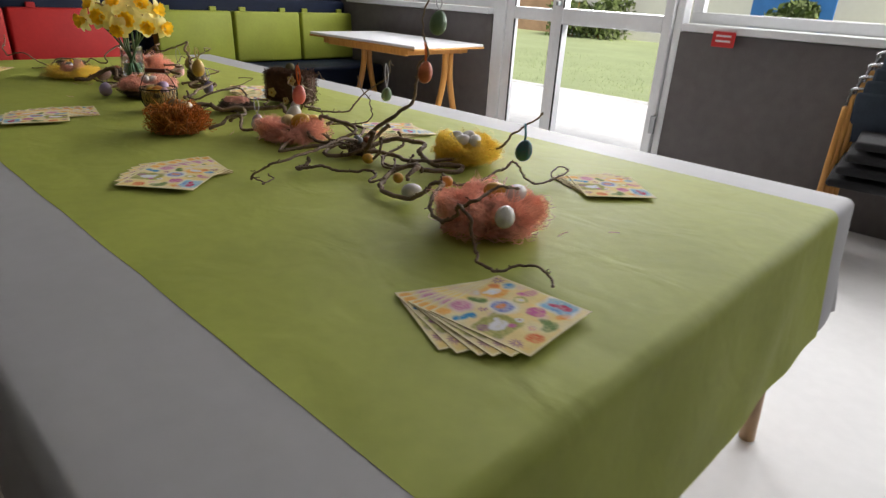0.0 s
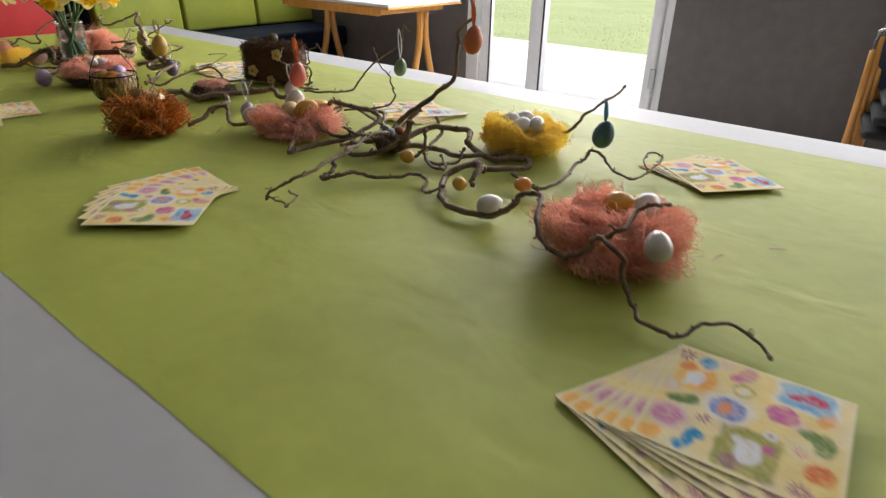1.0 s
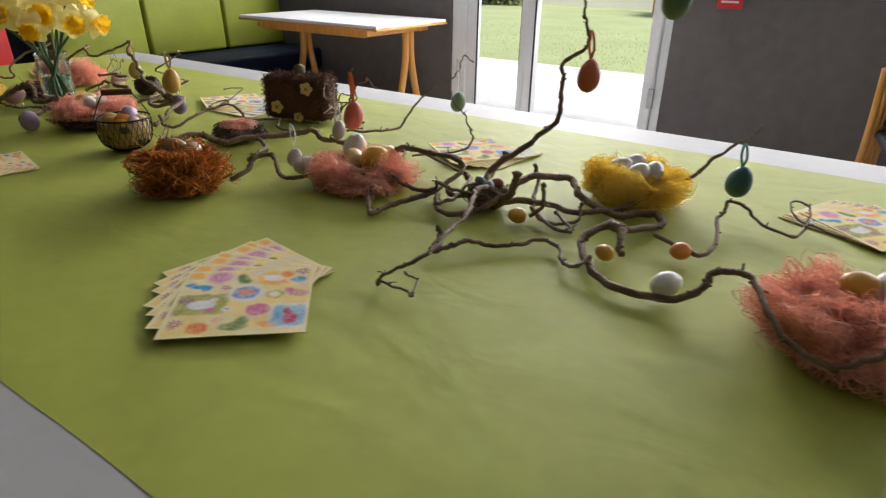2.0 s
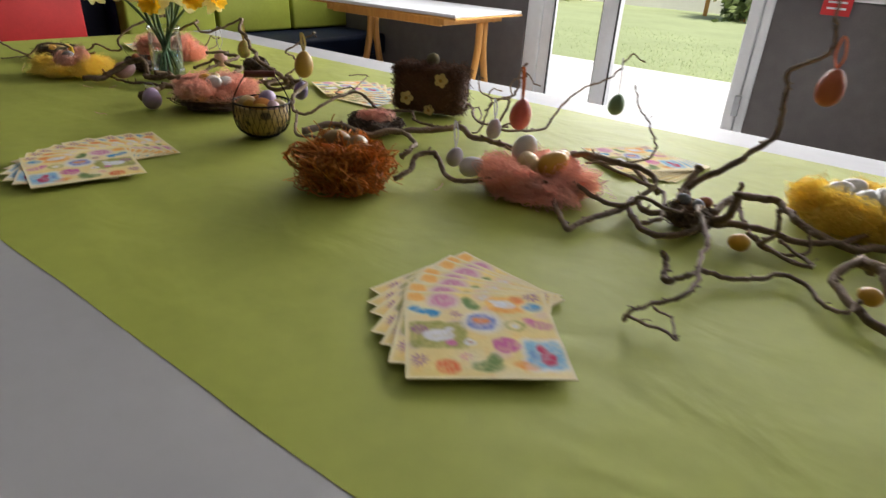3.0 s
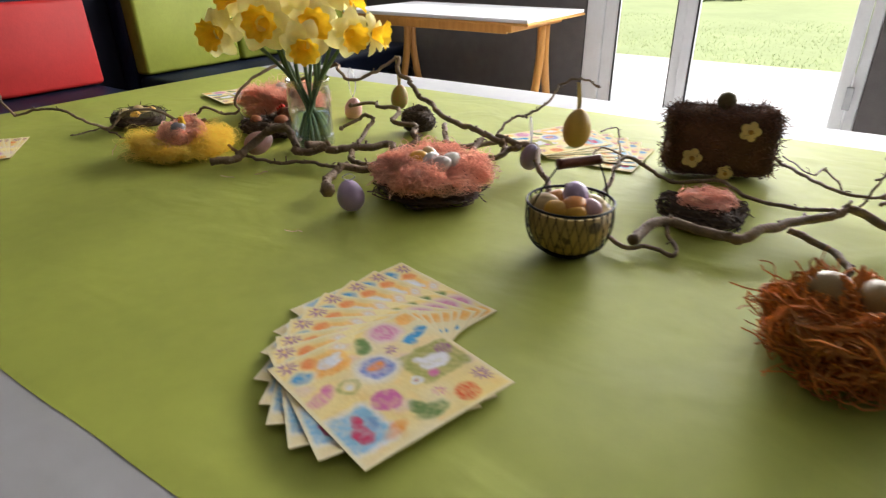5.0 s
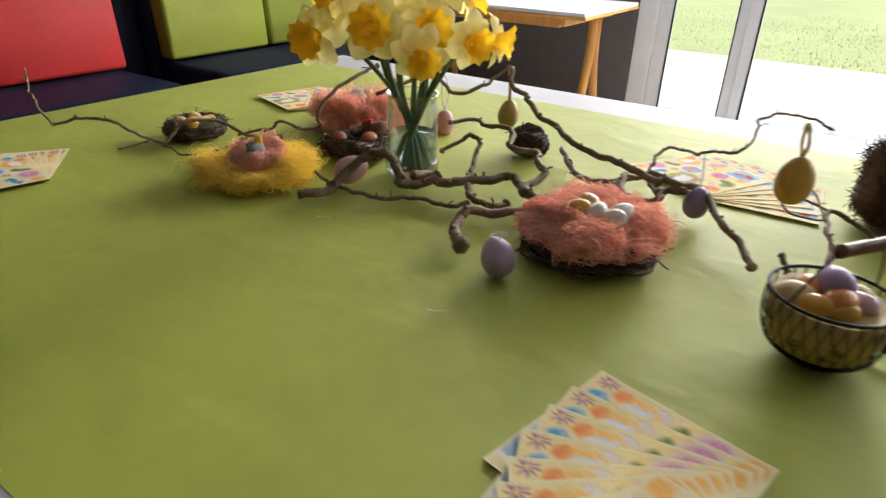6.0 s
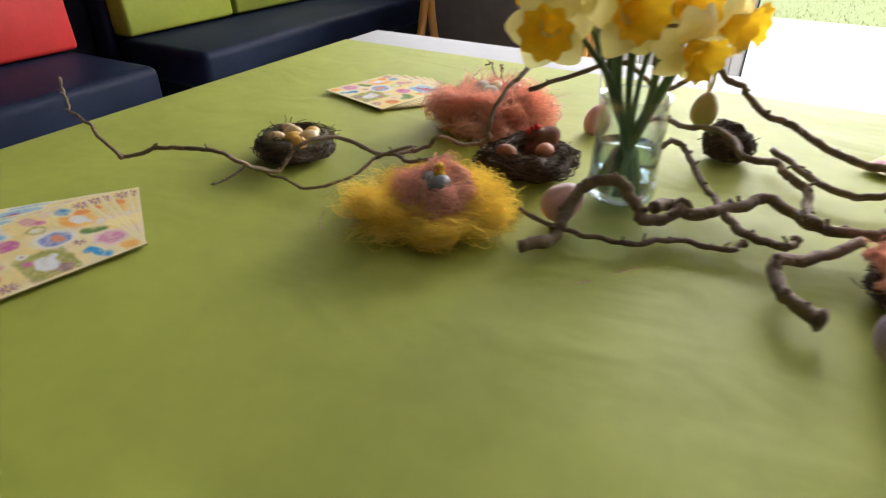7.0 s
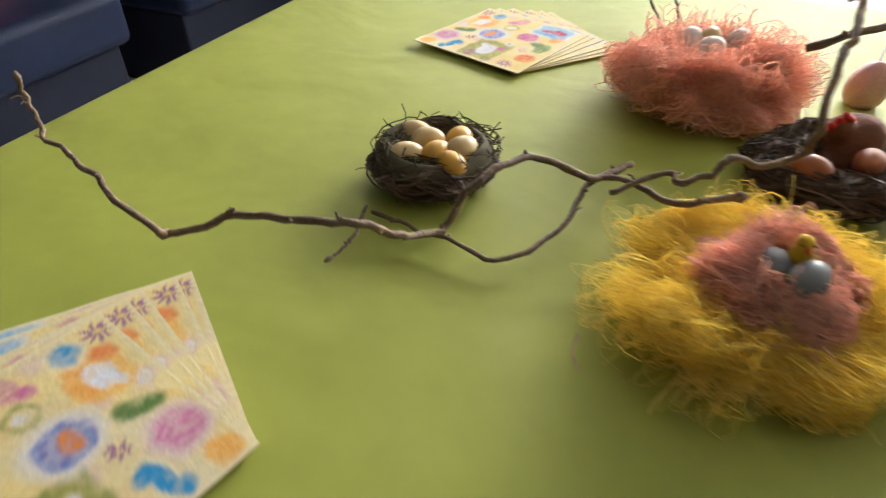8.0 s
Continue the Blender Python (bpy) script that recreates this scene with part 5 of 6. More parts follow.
# salmon nest in the foreground
nest("sisal_nest", "salmon pink sisal nest with painted eggs", (0.886, 0.722), 0.094, 0.060, SISAL_PINK, 4200, 0.065, 0.00045, 11, 0.35, 1.2, 0.75, turn=30, fuzz=0.32, lump=0.30, core_size=0.90)
egg("yellow", (0.913, 0.731, 0.808), 0.036, 0.046, (80, 40), "glossy amber egg in a salmon nest", "eggs in nests")
egg("pearl", (0.832, 0.640, 0.800), 0.035, 0.045, (60, 120), "pearly white egg in a salmon nest", "eggs in nests")
egg("pearl", (0.940, 0.700, 0.806), 0.036, 0.048, (80, 80), "pearly white egg in a salmon nest", "eggs in nests")
# small loose eggs among the twigs
for kind, x, y, w in (("yellow", 0.985, 1.200, 0.026), ("yellow", 0.935, 1.032, 0.024), ("orange", 1.003, 0.944, 0.026)):
    egg(kind, (x, y, TOP + 0.004 + w / 2), w, w * 1.2, (88, 40 + 900 * x), "small amber egg lying on the runner", "small loose eggs")
egg("white", (0.880, 0.928, TOP + 0.021), 0.034, 0.044, (80, 60), "white egg lying on the runner", "small loose eggs")
# yellow nest with white eggs
nest("sisal_nest", "golden yellow sisal nest with white eggs", (1.225, 1.09), 0.082, 0.055, SISAL_YELLOW, 4200, 0.055, 0.0004, 12, 0.4, 1.2, 0.8, fuzz=0.32, lump=0.30, core_size=0.90)
for x, y, a in ((1.215, 1.115, 20), (1.222, 1.055, 100), (1.196, 1.075, 60), (1.25, 1.10, 0)):
    egg("pearl", (x, y, 0.800), 0.036, 0.046, (55, a), "white egg in a yellow nest", "eggs in nests")
# grey twig knot
nest("twig_nest", "small dark twig nest among branches", (1.035, 1.285), 0.040, 0.035, BARK, 260, 0.05, 0.0013, 13, 0.3, 0.6, 0.35)
for x, y, k in ((1.03, 1.30, "speckled"), (1.04, 1.27, "brown"), (1.02, 1.275, "speckled")):
    egg(k, (x, y, 0.786), 0.017, 0.022, (80, 4000 * x), "tiny egg in a small twig nest", "eggs in nests")
# second salmon nest
nest("sisal_nest", "salmon pink sisal nest with white and amber eggs", (0.988, 1.535), 0.088, 0.044, SISAL_PINK, 3600, 0.065, 0.00045, 14, 0.5, 1.2, 0.75, fuzz=0.32, lump=0.30, core_size=0.90)
egg("white", (1.028, 1.589, 0.800), 0.044, 0.056, (25, 0), "white egg standing in a salmon nest", "eggs in nests")
egg("cream", (0.989, 1.559, 0.788), 0.042, 0.055, (75, 130), "cream egg in a salmon nest", "eggs in nests")
egg("yellow", (1.000, 1.515, 0.795), 0.045, 0.056, (60, 40), "amber egg in a salmon nest", "eggs in nests")
egg("yellow", (1.045, 1.525, 0.790), 0.038, 0.048, (75, 80), "amber egg in a salmon nest", "eggs in nests")
egg("pearl", (0.944, 1.643, 0.772), 0.036, 0.048, (75, 30), "white egg beside a salmon nest", "small loose eggs")
egg("dotted", (0.972, 1.702, 0.770), 0.030, 0.038, (20, 30), "white marked egg with a ribbon lying by a twig", "", "white", 0.05)
# rust-brown straw nest
nest("straw_nest", "rust brown straw nest with two pale eggs", (0.770, 1.785), 0.065, 0.061, STRAW_ORANGE, 1900, 0.055, 0.0012, 15, 0.3, 1.0, 0.32, fuzz=0.6, lump=0.4, core_size=0.9)
egg("olive", (0.782, 1.815, 0.812), 0.037, 0.048, (80, 40), "pale ochre egg in a straw nest", "eggs in nests")
egg("olive", (0.790, 1.772, 0.810), 0.037, 0.048, (80, 120), "pale ochre egg in a straw nest", "eggs in nests")
# flat twig nest with rose sisal
nest("twig_nest", "flat dark twig nest filled with rose sisal", (1.06, 1.985), 0.058, 0.028, TWIG_DARK, 420, 0.06, 0.0012, 16, 0.5, 0.4, 0.25, fuzz=0.3)
nest("sisal_nest", "tuft of dusty rose sisal in a twig nest", (1.06, 1.985, 0.014), 0.040, 0.032, SISAL_ROSE, 420, 0.04, 0.0007, 17, 0.2, 0.8, 0.5)
# third salmon nest in a dark bowl of twigs
nest("twig_nest", "dark round bowl of woven twigs", (0.93, 2.385), 0.084, 0.034, TWIG_DARK, 620, 0.07, 0.0012, 18, 0.5, 0.3, 0.2, fuzz=0.2)
nest("sisal_nest", "salmon pink sisal in a dark twig bowl", (0.93, 2.385, 0.022), 0.084, 0.036, SISAL_PINK, 3600, 0.05, 0.00045, 19, 0.5, 1.3, 0.75, fuzz=0.32, lump=0.30, core_size=0.90)
for k, x, y, a in (("yellow", 0.915, 2.400, 30), ("pearl", 0.918, 2.375, 90), ("pearl", 0.935, 2.350, 60), ("cream", 0.940, 2.395, 150), ("pearl", 0.912, 2.352, 10)):
    egg(k, (x, y, 0.806), 0.026, 0.034, (65, a), "small pale egg in a salmon nest", "eggs in nests")
egg("lilac", (0.808, 2.452, TOP + 0.024), 0.042, 0.050, (35, 150), "speckled lilac egg with a white ribbon on the runner", "", "white", 0.012)
egg("rose", (0.922, 2.792, TOP + 0.026), 0.044, 0.058, (70, 60), "rose marbled egg lying under a twig", "small loose eggs")
egg("rose", (1.254, 2.839, 0.763), 0.042, 0.056, (10, 0), "rose painted egg hanging near the vase", "", "white", 0.07)
egg("purple", (1.119, 2.300, 0.772), 0.036, 0.048, (10, 30), "purple egg hanging by a white ribbon", "", "white", 0.05)
egg("spotted", (1.229, 2.678, 0.815), 0.038, 0.054, (6, 40), "green and red painted egg hanging from a twig", "", "gold", 0.055)
egg("ochre", (1.031, 2.182, 0.861), 0.042, 0.060, (4, 40), "ochre painted egg hanging from a twig", "", "gold", 0.04)
egg("coral", (1.077, 1.634, 0.846), 0.040, 0.058, (6, 40), "coral red painted egg hanging from a twig", "", "orange", 0.058)
egg("brick", (1.141, 1.165, 0.966), 0.037, 0.055, (8, 60), "orange red painted egg hanging from a tall twig", "", "orange", 0.045)
egg("green", (1.02, 1.01, 1.094), 0.037, 0.052, (8, 20), "large sage green egg hanging from a tall twig", "", "white", 0.033)
egg("green", (1.366, 1.567, 0.836), 0.034, 0.046, (10, 30), "sage green egg hanging from a twig", "", "white", 0.075)
egg("teal", (1.259, 0.921, 0.800), 0.042, 0.056, (14, 50), "teal egg with red flowers hanging from a twig", "", "teal", 0.04)
egg("dotted", (1.112, 1.711, 0.797), 0.029, 0.042, (10, 30), "white egg with pastel marks on a white ribbon", "", "white", 0.04)
# yellow nest with a rose nest in it
nest("sisal_nest", "spread golden yellow sisal nest", (0.850, 2.938), 0.088, 0.033, SISAL_YELLOW, 5000, 0.06, 0.00030, 20, 0.3, 1.4, 0.9, fuzz=0.42, lump=0.26, core_size=0.78)
nest("sisal_nest", "dusty rose sisal nest with a speckled egg", (0.848, 2.926, 0.020), 0.045, 0.036, SISAL_ROSE, 1700, 0.05, 0.00048, 21, 0.6, 1.2, 0.7, fuzz=0.25, lump=0.22, core_size=0.84)
egg("speckled", (0.836, 2.917, 0.796), 0.023, 0.030, (70, 60), "grey speckled egg in a rose nest", "eggs in nests")
egg("speckled", (0.846, 2.936, 0.794), 0.021, 0.028, (85, 100), "grey speckled egg in a rose nest", "eggs in nests")
chick = bmesh.new()
lathe(chick, [(q[0], q[1]) for q in spline([(0.002, 0.0), (0.0075, 0.003), (0.0088, 0.009), (0.0070, 0.014), (0.0072, 0.018), (0.0055, 0.0235), (0.001, 0.025)], 3)], 16)
ob = part("toy_chick", chick, CHICK_YELLOW, smooth=True)
ob.matrix_world = pose(0.850, 2.924, 0.797, 0, 0, 195) @ Matrix.Diagonal((0.8, 0.8, 0.8, 1))
part("beak", tube(bmesh.new(), [(0.0062, 0, 0.0185), (0.0100, 0, 0.0175), (0.0135, 0, 0.0165)], [0.0028, 0.0022, 0.0004], 8), BEAK, ob, "orange beak", smooth=True)
for side in (-1, 1):
    part("eye", tube(bmesh.new(), [(0.0050, side * 0.0042, 0.0205), (0.0066, side * 0.0052, 0.0208)], 0.0009, 8), SEAL, ob, "black bead eye")
tagged(ob, "tiny yellow plush toy between speckled eggs", "toy")
# egg nest of bare twigs
nest("twig_nest", "round dark twig nest full of cream eggs", (0.928, 3.205), 0.056, 0.031, TWIG_DARK, 800, 0.06, 0.0009, 22, 0.8, 0.35, 0.2, fuzz=0.2, lump=0.12)
nest("moss_ring", "thin ring of olive moss stalks on a nest", (0.928, 3.205, 0.017), 0.055, 0.017, MOSS, 90, 0.05, 0.0006, 23, 0.95, 0.4, 0.25, fuzz=0.35, lump=0.12)
for k, x, y, z, a in (("cream", 0.905, 3.222, 0.771, 30), ("yellow", 0.915, 3.198, 0.772, 80), ("cream", 0.935, 3.215, 0.772, 10), ("yellow", 0.905, 3.180, 0.771, 140), ("cream", 0.928, 3.180, 0.774, 60), ("yellow", 0.948, 3.190, 0.771, 100), ("cream", 0.945, 3.232, 0.770, 0)):
    egg(k, (x, y, z), 0.026, 0.032, (75, a), "cream egg in a round twig nest", "eggs in nests")
# salmon nest at the table's far end
nest("sisal_nest", "thick salmon pink sisal nest with small white eggs", (1.188, 3.0), 0.090, 0.058, SISAL_PINK, 4600, 0.06, 0.00045, 24, 0.5, 1.2, 0.8, fuzz=0.32, lump=0.30, core_size=0.90)
for k, x, y, a in (("pearl", 1.205, 3.030, 30), ("cream", 1.215, 3.008, 90), ("pearl", 1.222, 2.980, 60), ("pearl", 1.185, 3.005, 10)):
    egg(k, (x, y, 0.803), 0.023, 0.029, (70, a), "small white egg in a salmon nest", "eggs in nests")
# hen figure on a dark nest
nest("twig_nest", "dark twig nest holding brown eggs", (1.050, 2.885), 0.066, 0.032, TWIG_DARK, 620, 0.07, 0.0011, 25, 0.5, 0.4, 0.25, fuzz=0.25)
for x, y in ((1.015, 2.905), (1.045, 2.86)):
    egg("brown", (x, y, 0.776), 0.025, 0.033, (80, 3000 * x), "brown egg in a dark twig nest", "eggs in nests")
hen = bmesh.new()
lathe(hen, [(q[0], q[1]) for q in spline([(0.003, 0.0), (0.028, 0.005), (0.034, 0.018), (0.027, 0.032), (0.015, 0.040), (0.012, 0.050), (0.004, 0.056)], 3)], 18)
n0 = len(hen.faces)
for k in range(3):
    tube(hen, [(0.010 - 0.007 * k, 0, 0.048), (0.010 - 0.007 * k, 0, 0.063)], [0.006, 0.002], 8)
hen.faces.ensure_lookup_table()
for i, f in enumerate(hen.faces):
    f.material_index = 1 if i >= n0 else 0
ob = part("hen_figure", hen, [HEN_BROWN, COMB_RED], smooth=True)
ob.matrix_world = pose(1.082, 2.870, 0.766, 0, -40, 300) @ Matrix.Diagonal((0.95, 0.95, 0.66, 1))
tagged(ob, "small brown felt figure with red top on a nest", "figure")
nest("twig_nest", "small ball-shaped nest of brown twigs", (1.238, 2.635), 0.036, 0.046, TWIG_DARK, 420, 0.05, 0.0012, 26, 0.4, 0.4, 0.3)


# ---- coir box with flowers ----
def coir_box():
    """A handbag-shaped box covered in coir, with a knob and felt flowers."""
    top = thing("coir_box", "handbag-shaped brown coir box with yellow felt flowers", "box", at=(1.300, 2.022, TOP + 0.004), turn=-67.6)
    part("body", box(-0.088, -0.042, 0.0, 0.088, 0.042, 0.112, 0.022, 4), COCO, top, smooth=True)
    r = random.Random(31)
    bm = bmesh.new()
    for i in range(4200):
        ax = r.choice("xxyzz")
        p = Vector((r.uniform(-0.085, 0.085), r.uniform(-0.040, 0.040), r.uniform(0.006, 0.110)))
        s = -1 if r.random() < 0.6 else 1
        if ax == "x":
            p.y = s * 0.041
        elif ax == "y":
            p.x = s * 0.087
        else:
            p.z = 0.111
        # round the edges
        q = Vector((max(-0.07, min(0.07, p.x)), max(-0.022, min(0.022, p.y)), max(0.022, min(0.092, p.z))))
        d = p - q
        p = q + d.normalized() * 0.0215 if d.length > 0.0215 else p
        n = d.normalized() if d.length > 1e-6 else Vector((0, -1, 0))
        w = Vector((r.gauss(0, 1), r.gauss(0, 1), r.gauss(0, 1)))
        strand(bm, p, w - n * (w.dot(n) - 0.04), r.uniform(0.008, 0.024), 0.0006, r, 0.3)
    tagged(part("coir_pelt", bm, COCO, top), kind="stuff")
    kn = bmesh.new()
    lathe(kn, [(0.005, 0.106), (0.008, 0.112), (0.0145, 0.118), (0.0165, 0.127), (0.012, 0.137), (0.002, 0.141)], 14)
    part("knob", kn, MOSS, top, "round nut-like knob", smooth=True)
    for x, z, s in ((-0.050, 0.036, 1.0), (0.035, 0.086, 1.0), (0.008, 0.012, 0.8)):
        fl = bmesh.new()
        pts = []
        for k in range(40):
            a = 6.28319 * k / 40
            rr = 0.0175 * s * (0.72 + 0.28 * abs(math.cos(2.5 * a)))
            pts.append((x + rr * math.cos(a), z + rr * math.sin(a)))
        for y in (-0.0445, -0.0475):
            fl.faces.new([fl.verts.new((px, y, pz)) for px, pz in pts])
        fl.verts.ensure_lookup_table()
        for k in range(40):
            fl.faces.new((fl.verts[k], fl.verts[(k + 1) % 40], fl.verts[40 + (k + 1) % 40], fl.verts[40 + k]))
        bmesh.ops.recalc_face_normals(fl, faces=fl.faces)
        f = part("flower", fl, WOOD_FLOWER, top, "yellow felt flower")
        eye = bmesh.new()
        tube(eye, [(x, -0.0475, z), (x, -0.0505, z)], 0.0042 * s, 10)
        part("eye", eye, FLOWER_EYE, f)
    return top


coir_box()


# ---- wire basket with eggs ----
def wire_basket():
    top = thing("wire_basket", "black wire basket with a maroon wooden grip", "basket", at=(0.857, 2.113, TOP + 0.003), turn=-36)
    top.scale = (0.97, 0.97, 1.08)
    ring = [(0.058 * math.cos(6.28319 * k / 32), 0.058 * math.sin(6.28319 * k / 32), 0.064) for k in range(33)]
    part("rim", tube(bmesh.new(), ring, 0.0018, 6, False), WIRE, top, smooth=True)
    mesh = bmesh.new()
    prof = [(0.034, 0.003), (0.050, 0.014), (0.058, 0.036), (0.058, 0.064)]
    line = spline(prof, 4)
    for k in range(30):
        a = 6.28319 * k / 30
        for tw in (0.35, -0.35):
            pts = [(q[0] * math.cos(a + tw * q[1] / 0.064), q[0] * math.sin(a + tw * q[1] / 0.064), q[1]) for q in line]
            tube(mesh, pts, 0.0006, 4, False)
    part("wire_mesh", mesh, WIRE, top)
    base = bmesh.new()
    lathe(base, [(0.004, 0.0), (0.034, 0.001), (0.037, 0.004), (0.004, 0.005)], 24)
    part("base", base, WIRE, top)
    lin = bmesh.new()
    lathe(lin, [(0.004, 0.005), (0.034, 0.006), (0.047, 0.016), (0.0545, 0.036), (0.0545, 0.058), (0.048, 0.056), (0.004, 0.050)], 26)
    for v in lin.verts:
        v.co += Vector((v.co.x, v.co.y, 0)) * 0.06 * noise.noise(v.co * 70)
    part("lining", lin, STRAW_LINING, top, "olive brown straw lining", smooth=True)
    bail = spline([(-0.058, 0, 0.064), (-0.045, -0.006, 0.09), (-0.028, -0.012, 0.116)], 5)
    part("bail", tube(bmesh.new(), bail, 0.0012, 6), WIRE, top)
    part("bail", tube(bmesh.new(), [(-q[0], q[1], q[2]) for q in bail], 0.0012, 6), WIRE, top)
    grip = bmesh.new()
    tube(grip, spline([(-0.030, -0.012, 0.116), (-0.026, -0.012, 0.116), (0.026, -0.012, 0.116), (0.030, -0.012, 0.116)], 3), [0.005, 0.0062, 0.0065, 0.006, 0.006, 0.006, 0.006, 0.0065, 0.0062, 0.005], 12)
    part("grip", grip, MAROON, top, "maroon wooden grip", smooth=True)
    return top


wire_basket()
for k, x, y, z, w, a in (("cream", 0.850, 2.162, 0.806, 0.034, 20), ("orange", 0.858, 2.115, 0.808, 0.034, 70), ("lilac", 0.883, 2.125, 0.818, 0.036, 120), ("yellow", 0.838, 2.137, 0.806, 0.028, 10), ("blush", 0.874, 2.095, 0.806, 0.028, 160), ("cream", 0.893, 2.102, 0.805, 0.030, 40), ("orange", 0.878, 2.152, 0.806, 0.032, 90), ("yellow", 0.846, 2.109, 0.804, 0.026, 30)):
    egg(k, (0.857 + 0.82 * (x - 0.862), 2.113 + 0.82 * (y - 2.124), z), 0.92 * w, 1.18 * w, (80, a), "glossy pastel egg in a wire basket", "eggs in the basket")


# ---- daffodils ----
VX, VY = 1.022, 2.745


def glass_vase():
    top = thing("glass_vase", "straight clear glass jar holding water and daffodils", "vase", at=(VX, VY, TOP + 0.004))
    bm = bmesh.new()
    outer = [(0.030, 0.0), (0.040, 0.002), (0.0425, 0.010), (0.0425, 0.110), (0.0405, 0.120), (0.0405, 0.128), (0.0435, 0.131), (0.0425, 0.136)]
    inner = [(0.0398, 0.134), (0.0375, 0.126), (0.0375, 0.118), (0.0395, 0.108), (0.0395, 0.014), (0.030, 0.009), (0.004, 0.008)]
    lathe(bm, outer + inner, 40)
    part("jar", bm, GLASS, top, smooth=True)
    foot = bmesh.new()
    lathe(foot, [(0.004, 0.0006), (0.034, 0.0006), (0.0432, 0.004), (0.0438, 0.012), (0.0432, 0.022), (0.0427, 0.024)], 96)
    for v in foot.verts:
        rad, a = math.hypot(v.co.x, v.co.y), math.atan2(v.co.y, v.co.x)
        if 0.0428 < rad:
            v.co.xy *= 1 + 0.022 * math.cos(24 * a)
    part("ribbed_foot", foot, GLASS, top, "ribbed glass foot", smooth=True)
    wt = bmesh.new()
    lathe(wt, [(0.004, 0.0085), (0.030, 0.0095), (0.0392, 0.0145), (0.0392, 0.070), (0.004, 0.070)], 40)
    water = part("water", wt, WATER, top, "clear water", smooth=True)
    water.visible_shadow = False
    return top


glass_vase()


def petal_mesh():
    bm = bmesh.new()
    n, m = 9, 5
    rows = []
    for i in range(n + 1):
        f = i / n
        w = 0.0185 * math.sin(math.pi * min(1, f * 0.92 + 0.06)) ** 0.8 * (1.05 - 0.1 * f) + 0.001
        row = []
        for j in range(m + 1):
            g = 2 * j / m - 1
            z = 0.008 * math.sin(f * 2.2) - 0.010 * f * f + 0.0045 * (1 - g * g) * math.sin(f * 3.0) + 0.0022 * noise.noise(Vector((f * 5, g * 3, 1)))
            row.append(bm.verts.new((0.006 + 0.042 * f, w * g, z)))
        rows.append(row)
    for a, b in zip(rows, rows[1:]):
        for j in range(m):
            bm.faces.new((a[j], b[j], b[j + 1], a[j + 1]))
    me = bpy.data.meshes.new("petal")
    bm.to_mesh(me)
    bm.free()
    me.materials.append(PETAL)
    me.shade_smooth()
    return me


def corona_mesh():
    bm = bmesh.new()
    rings = []
    for i in range(9):
        f = i / 8
        ring = []
        for k in range(36):
            a = 6.28319 * k / 36
            fr = max(0, f - 0.6) / 0.4
            rad = 0.008 + 0.0085 * f + 0.004 * fr * fr + 0.0022 * fr * math.sin(9 * a)
            ring.append(bm.verts.new((rad * math.cos(a), rad * math.sin(a), 0.002 + 0.026 * f + 0.0015 * fr * math.cos(9 * a))))
        rings.append(ring)
    for a, b in zip(rings, rings[1:]):
        for k in range(36):
            bm.faces.new((a[k], a[(k + 1) % 36], b[(k + 1) % 36], b[k]))
    bm.faces.new(rings[0][::-1])
    me = bpy.data.meshes.new("corona")
    bm.to_mesh(me)
    bm.free()
    me.materials.append(CORONA)
    me.shade_smooth()
    return me


PETAL_MESH, CORONA_MESH = petal_mesh(), corona_mesh()


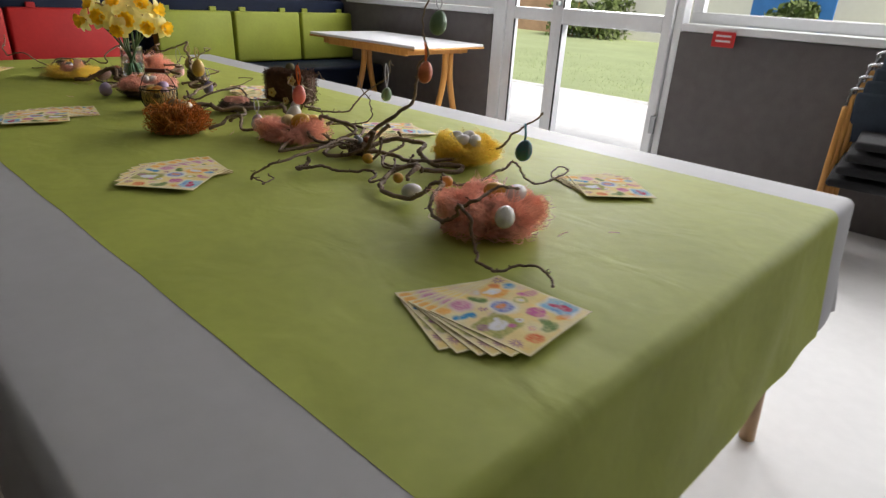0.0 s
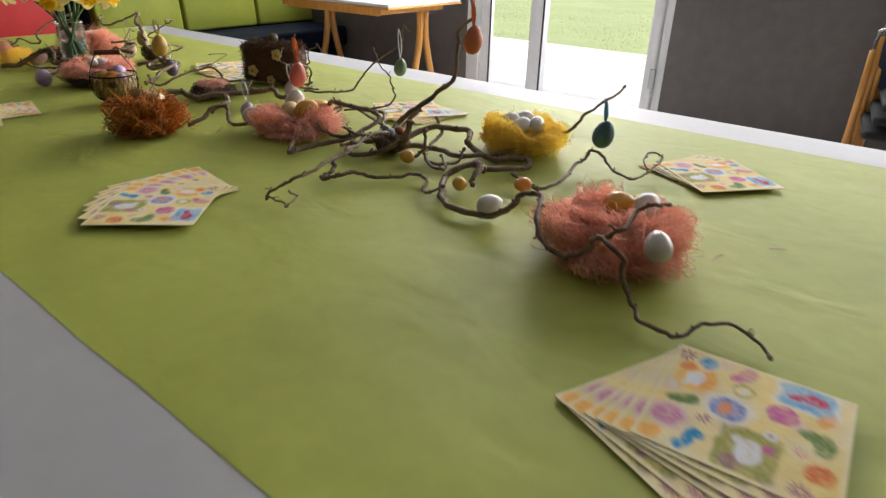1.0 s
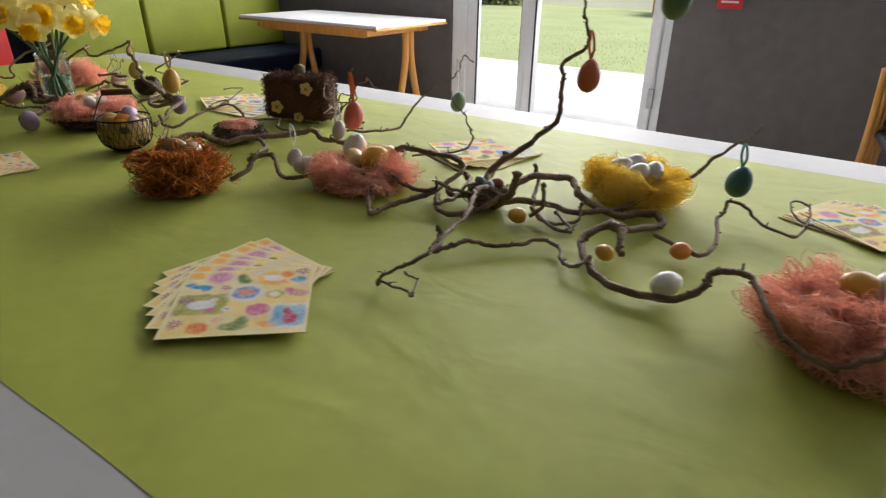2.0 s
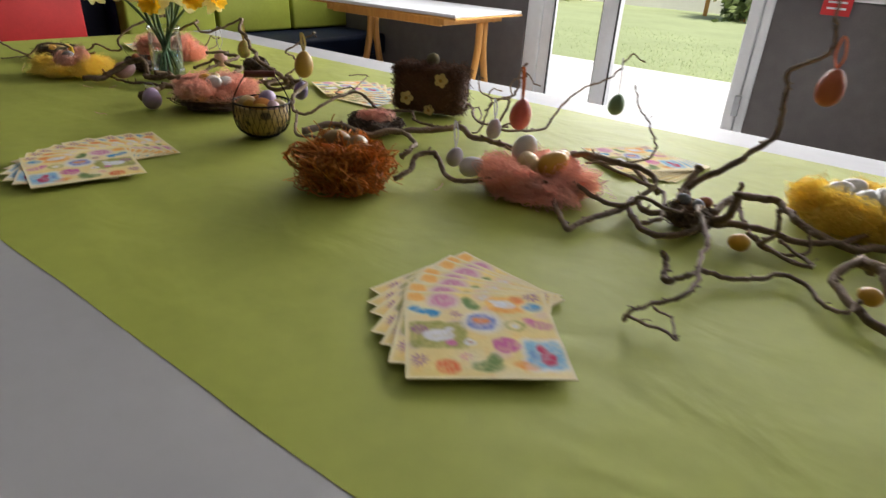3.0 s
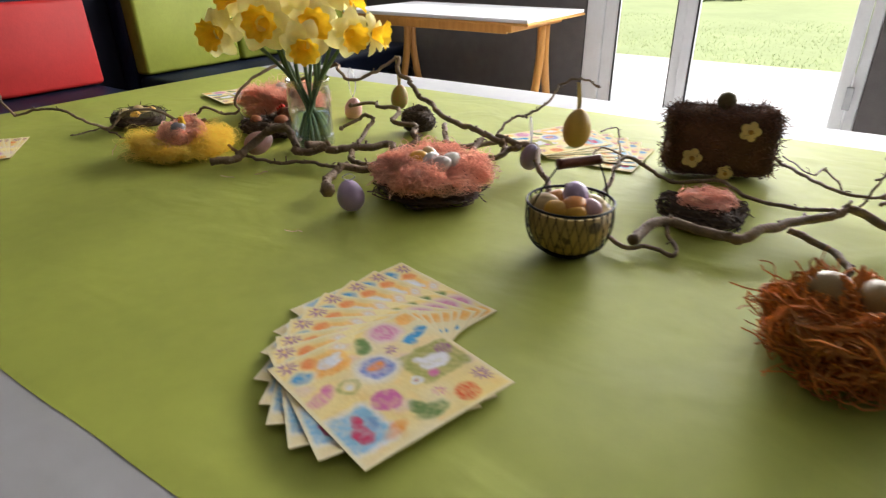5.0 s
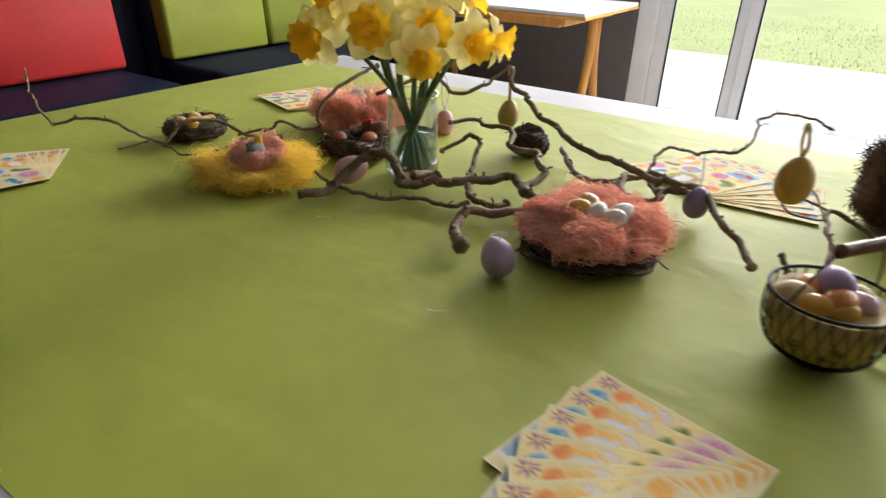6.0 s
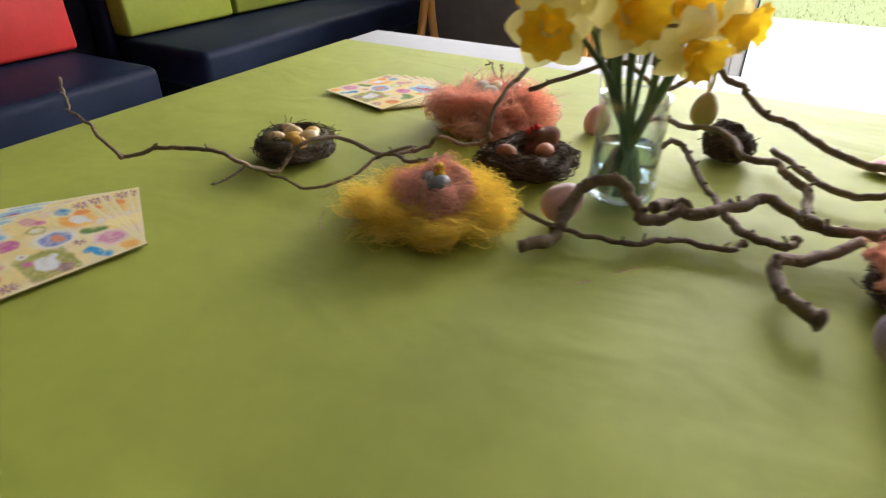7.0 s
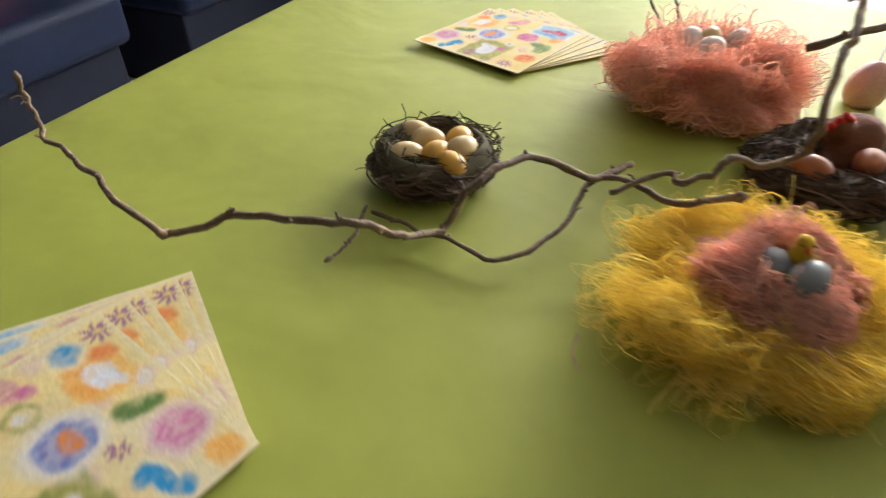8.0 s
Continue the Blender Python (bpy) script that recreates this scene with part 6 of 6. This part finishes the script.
def daffodil(dx, dy, z, yaw, pitch, size, seed):
    """A daffodil from the jar's bottom to a head at (dx, dy) from the jar's axis; it faces yaw and pitch."""
    r = random.Random(seed)
    top = thing("daffodil", "yellow daffodil in bloom in a glass jar", "flower", "bunch of daffodils", at=(VX, VY, TOP + 0.004))
    head = Vector((dx, dy, z - TOP - 0.004))
    face = Vector((math.cos(radians(yaw)) * math.cos(radians(pitch)), math.sin(radians(yaw)) * math.cos(radians(pitch)), math.sin(radians(pitch))))
    back = head - face * 0.012
    spin = math.atan2(dy, dx) + r.uniform(2.2, 4.1)
    foot = Vector((math.cos(spin), math.sin(spin), 0)) * 0.033 * r.uniform(0.5, 1)
    lean = math.atan2(dy, dx) + r.uniform(-0.5, 0.5)
    mouth = Vector((math.cos(lean), math.sin(lean), 0)) * min(0.033, 0.014 + 0.17 * math.hypot(dx, dy))
    pts = spline([(foot.x, foot.y, 0.012), (mouth.x * 0.25 + foot.x * 0.45, mouth.y * 0.25 + foot.y * 0.45, 0.07), (mouth.x, mouth.y, 0.14), tuple(back * 0.6 + Vector((mouth.x, mouth.y, 0.14)) * 0.4 - face * 0.01 + Vector((0, 0, 0.012))), tuple(back - face * 0.018 + Vector((0, 0, 0.004))), tuple(back)], 5)
    part("stem", tube(bmesh.new(), pts, 0.0036, 8), STEM, top, smooth=True)
    sh = bmesh.new()
    tube(sh, [tuple(back - face * 0.03), tuple(back - face * 0.012 + Vector((0, 0, 0.004))), tuple(back + face * 0.004 + Vector((0, 0, 0.003)))], [0.0015, 0.006, 0.005], 8)
    part("sheath", sh, SHEATH, top, "papery brown sheath", smooth=True)
    m = Matrix.Translation(head) @ face.to_track_quat("Z", "Y").to_matrix().to_4x4() @ pose(0, 0, 0, 0, 0, r.uniform(0, 60)) @ Matrix.Diagonal((size, size, size, 1))
    for k in range(6):
        p = new("petal", PETAL_MESH)
        p.parent = top
        p.matrix_basis = m @ pose(0, 0, 0.001 if k % 2 else -0.001, 0, r.uniform(-16, 22), 60 * k + r.uniform(-6, 6))
    c = new("corona", CORONA_MESH)
    c.parent, c.matrix_basis = top, m @ Matrix.Diagonal((1.32, 1.32, 1.15, 1))
    c["label"] = "deep yellow frilled corona"
    return top


for i, (dx, dy, z, yaw, pitch, size) in enumerate([
        (-0.13, 0.075, 0.975, 190, -5, 1.0), (-0.085, 0.008, 0.990, 215, 5, 1.1), (-0.005, -0.03, 0.985, 235, 0, 1.1), (0.045, -0.075, 0.965, 250, -12, 1.0),
        (0.102, -0.087, 0.960, 290, -5, 0.95), (-0.10, 0.05, 1.035, 170, 10, 1.0), (-0.03, 0.0, 1.045, 220, 25, 1.05), (0.05, -0.02, 1.04, 260, 20, 1.0),
        (0.10, -0.03, 1.02, 310, 5, 1.0), (-0.05, 0.11, 1.01, 140, 0, 1.0), (0.03, 0.085, 1.03, 80, 15, 1.0), (0.09, 0.05, 0.99, 40, -5, 1.0), (-0.055, -0.055, 0.955, 230, -20, 0.95)]):
    daffodil(dx, dy, z, yaw, pitch, size, 70 + i)

# a few loose fibres on the runner
loose = bmesh.new()
rr = random.Random(55)
for x, y in ((0.755, 3.03), (0.70, 2.45), (0.80, 2.72), (0.83, 2.70), (0.86, 1.66), (1.05, 0.55), (1.17, 1.52), (0.95, 0.60)):
    strand(loose, (x, y, 0), (rr.gauss(0, 1), rr.gauss(0, 1), 0), 0.025, 0.0007, rr, 0.4)
ob = part("loose_fibres", loose, SISAL_ROSE)
ob.location.z = TOP + 0.0035
tagged(ob, "loose sisal fibres on the runner", "fibres", "", "stuff")
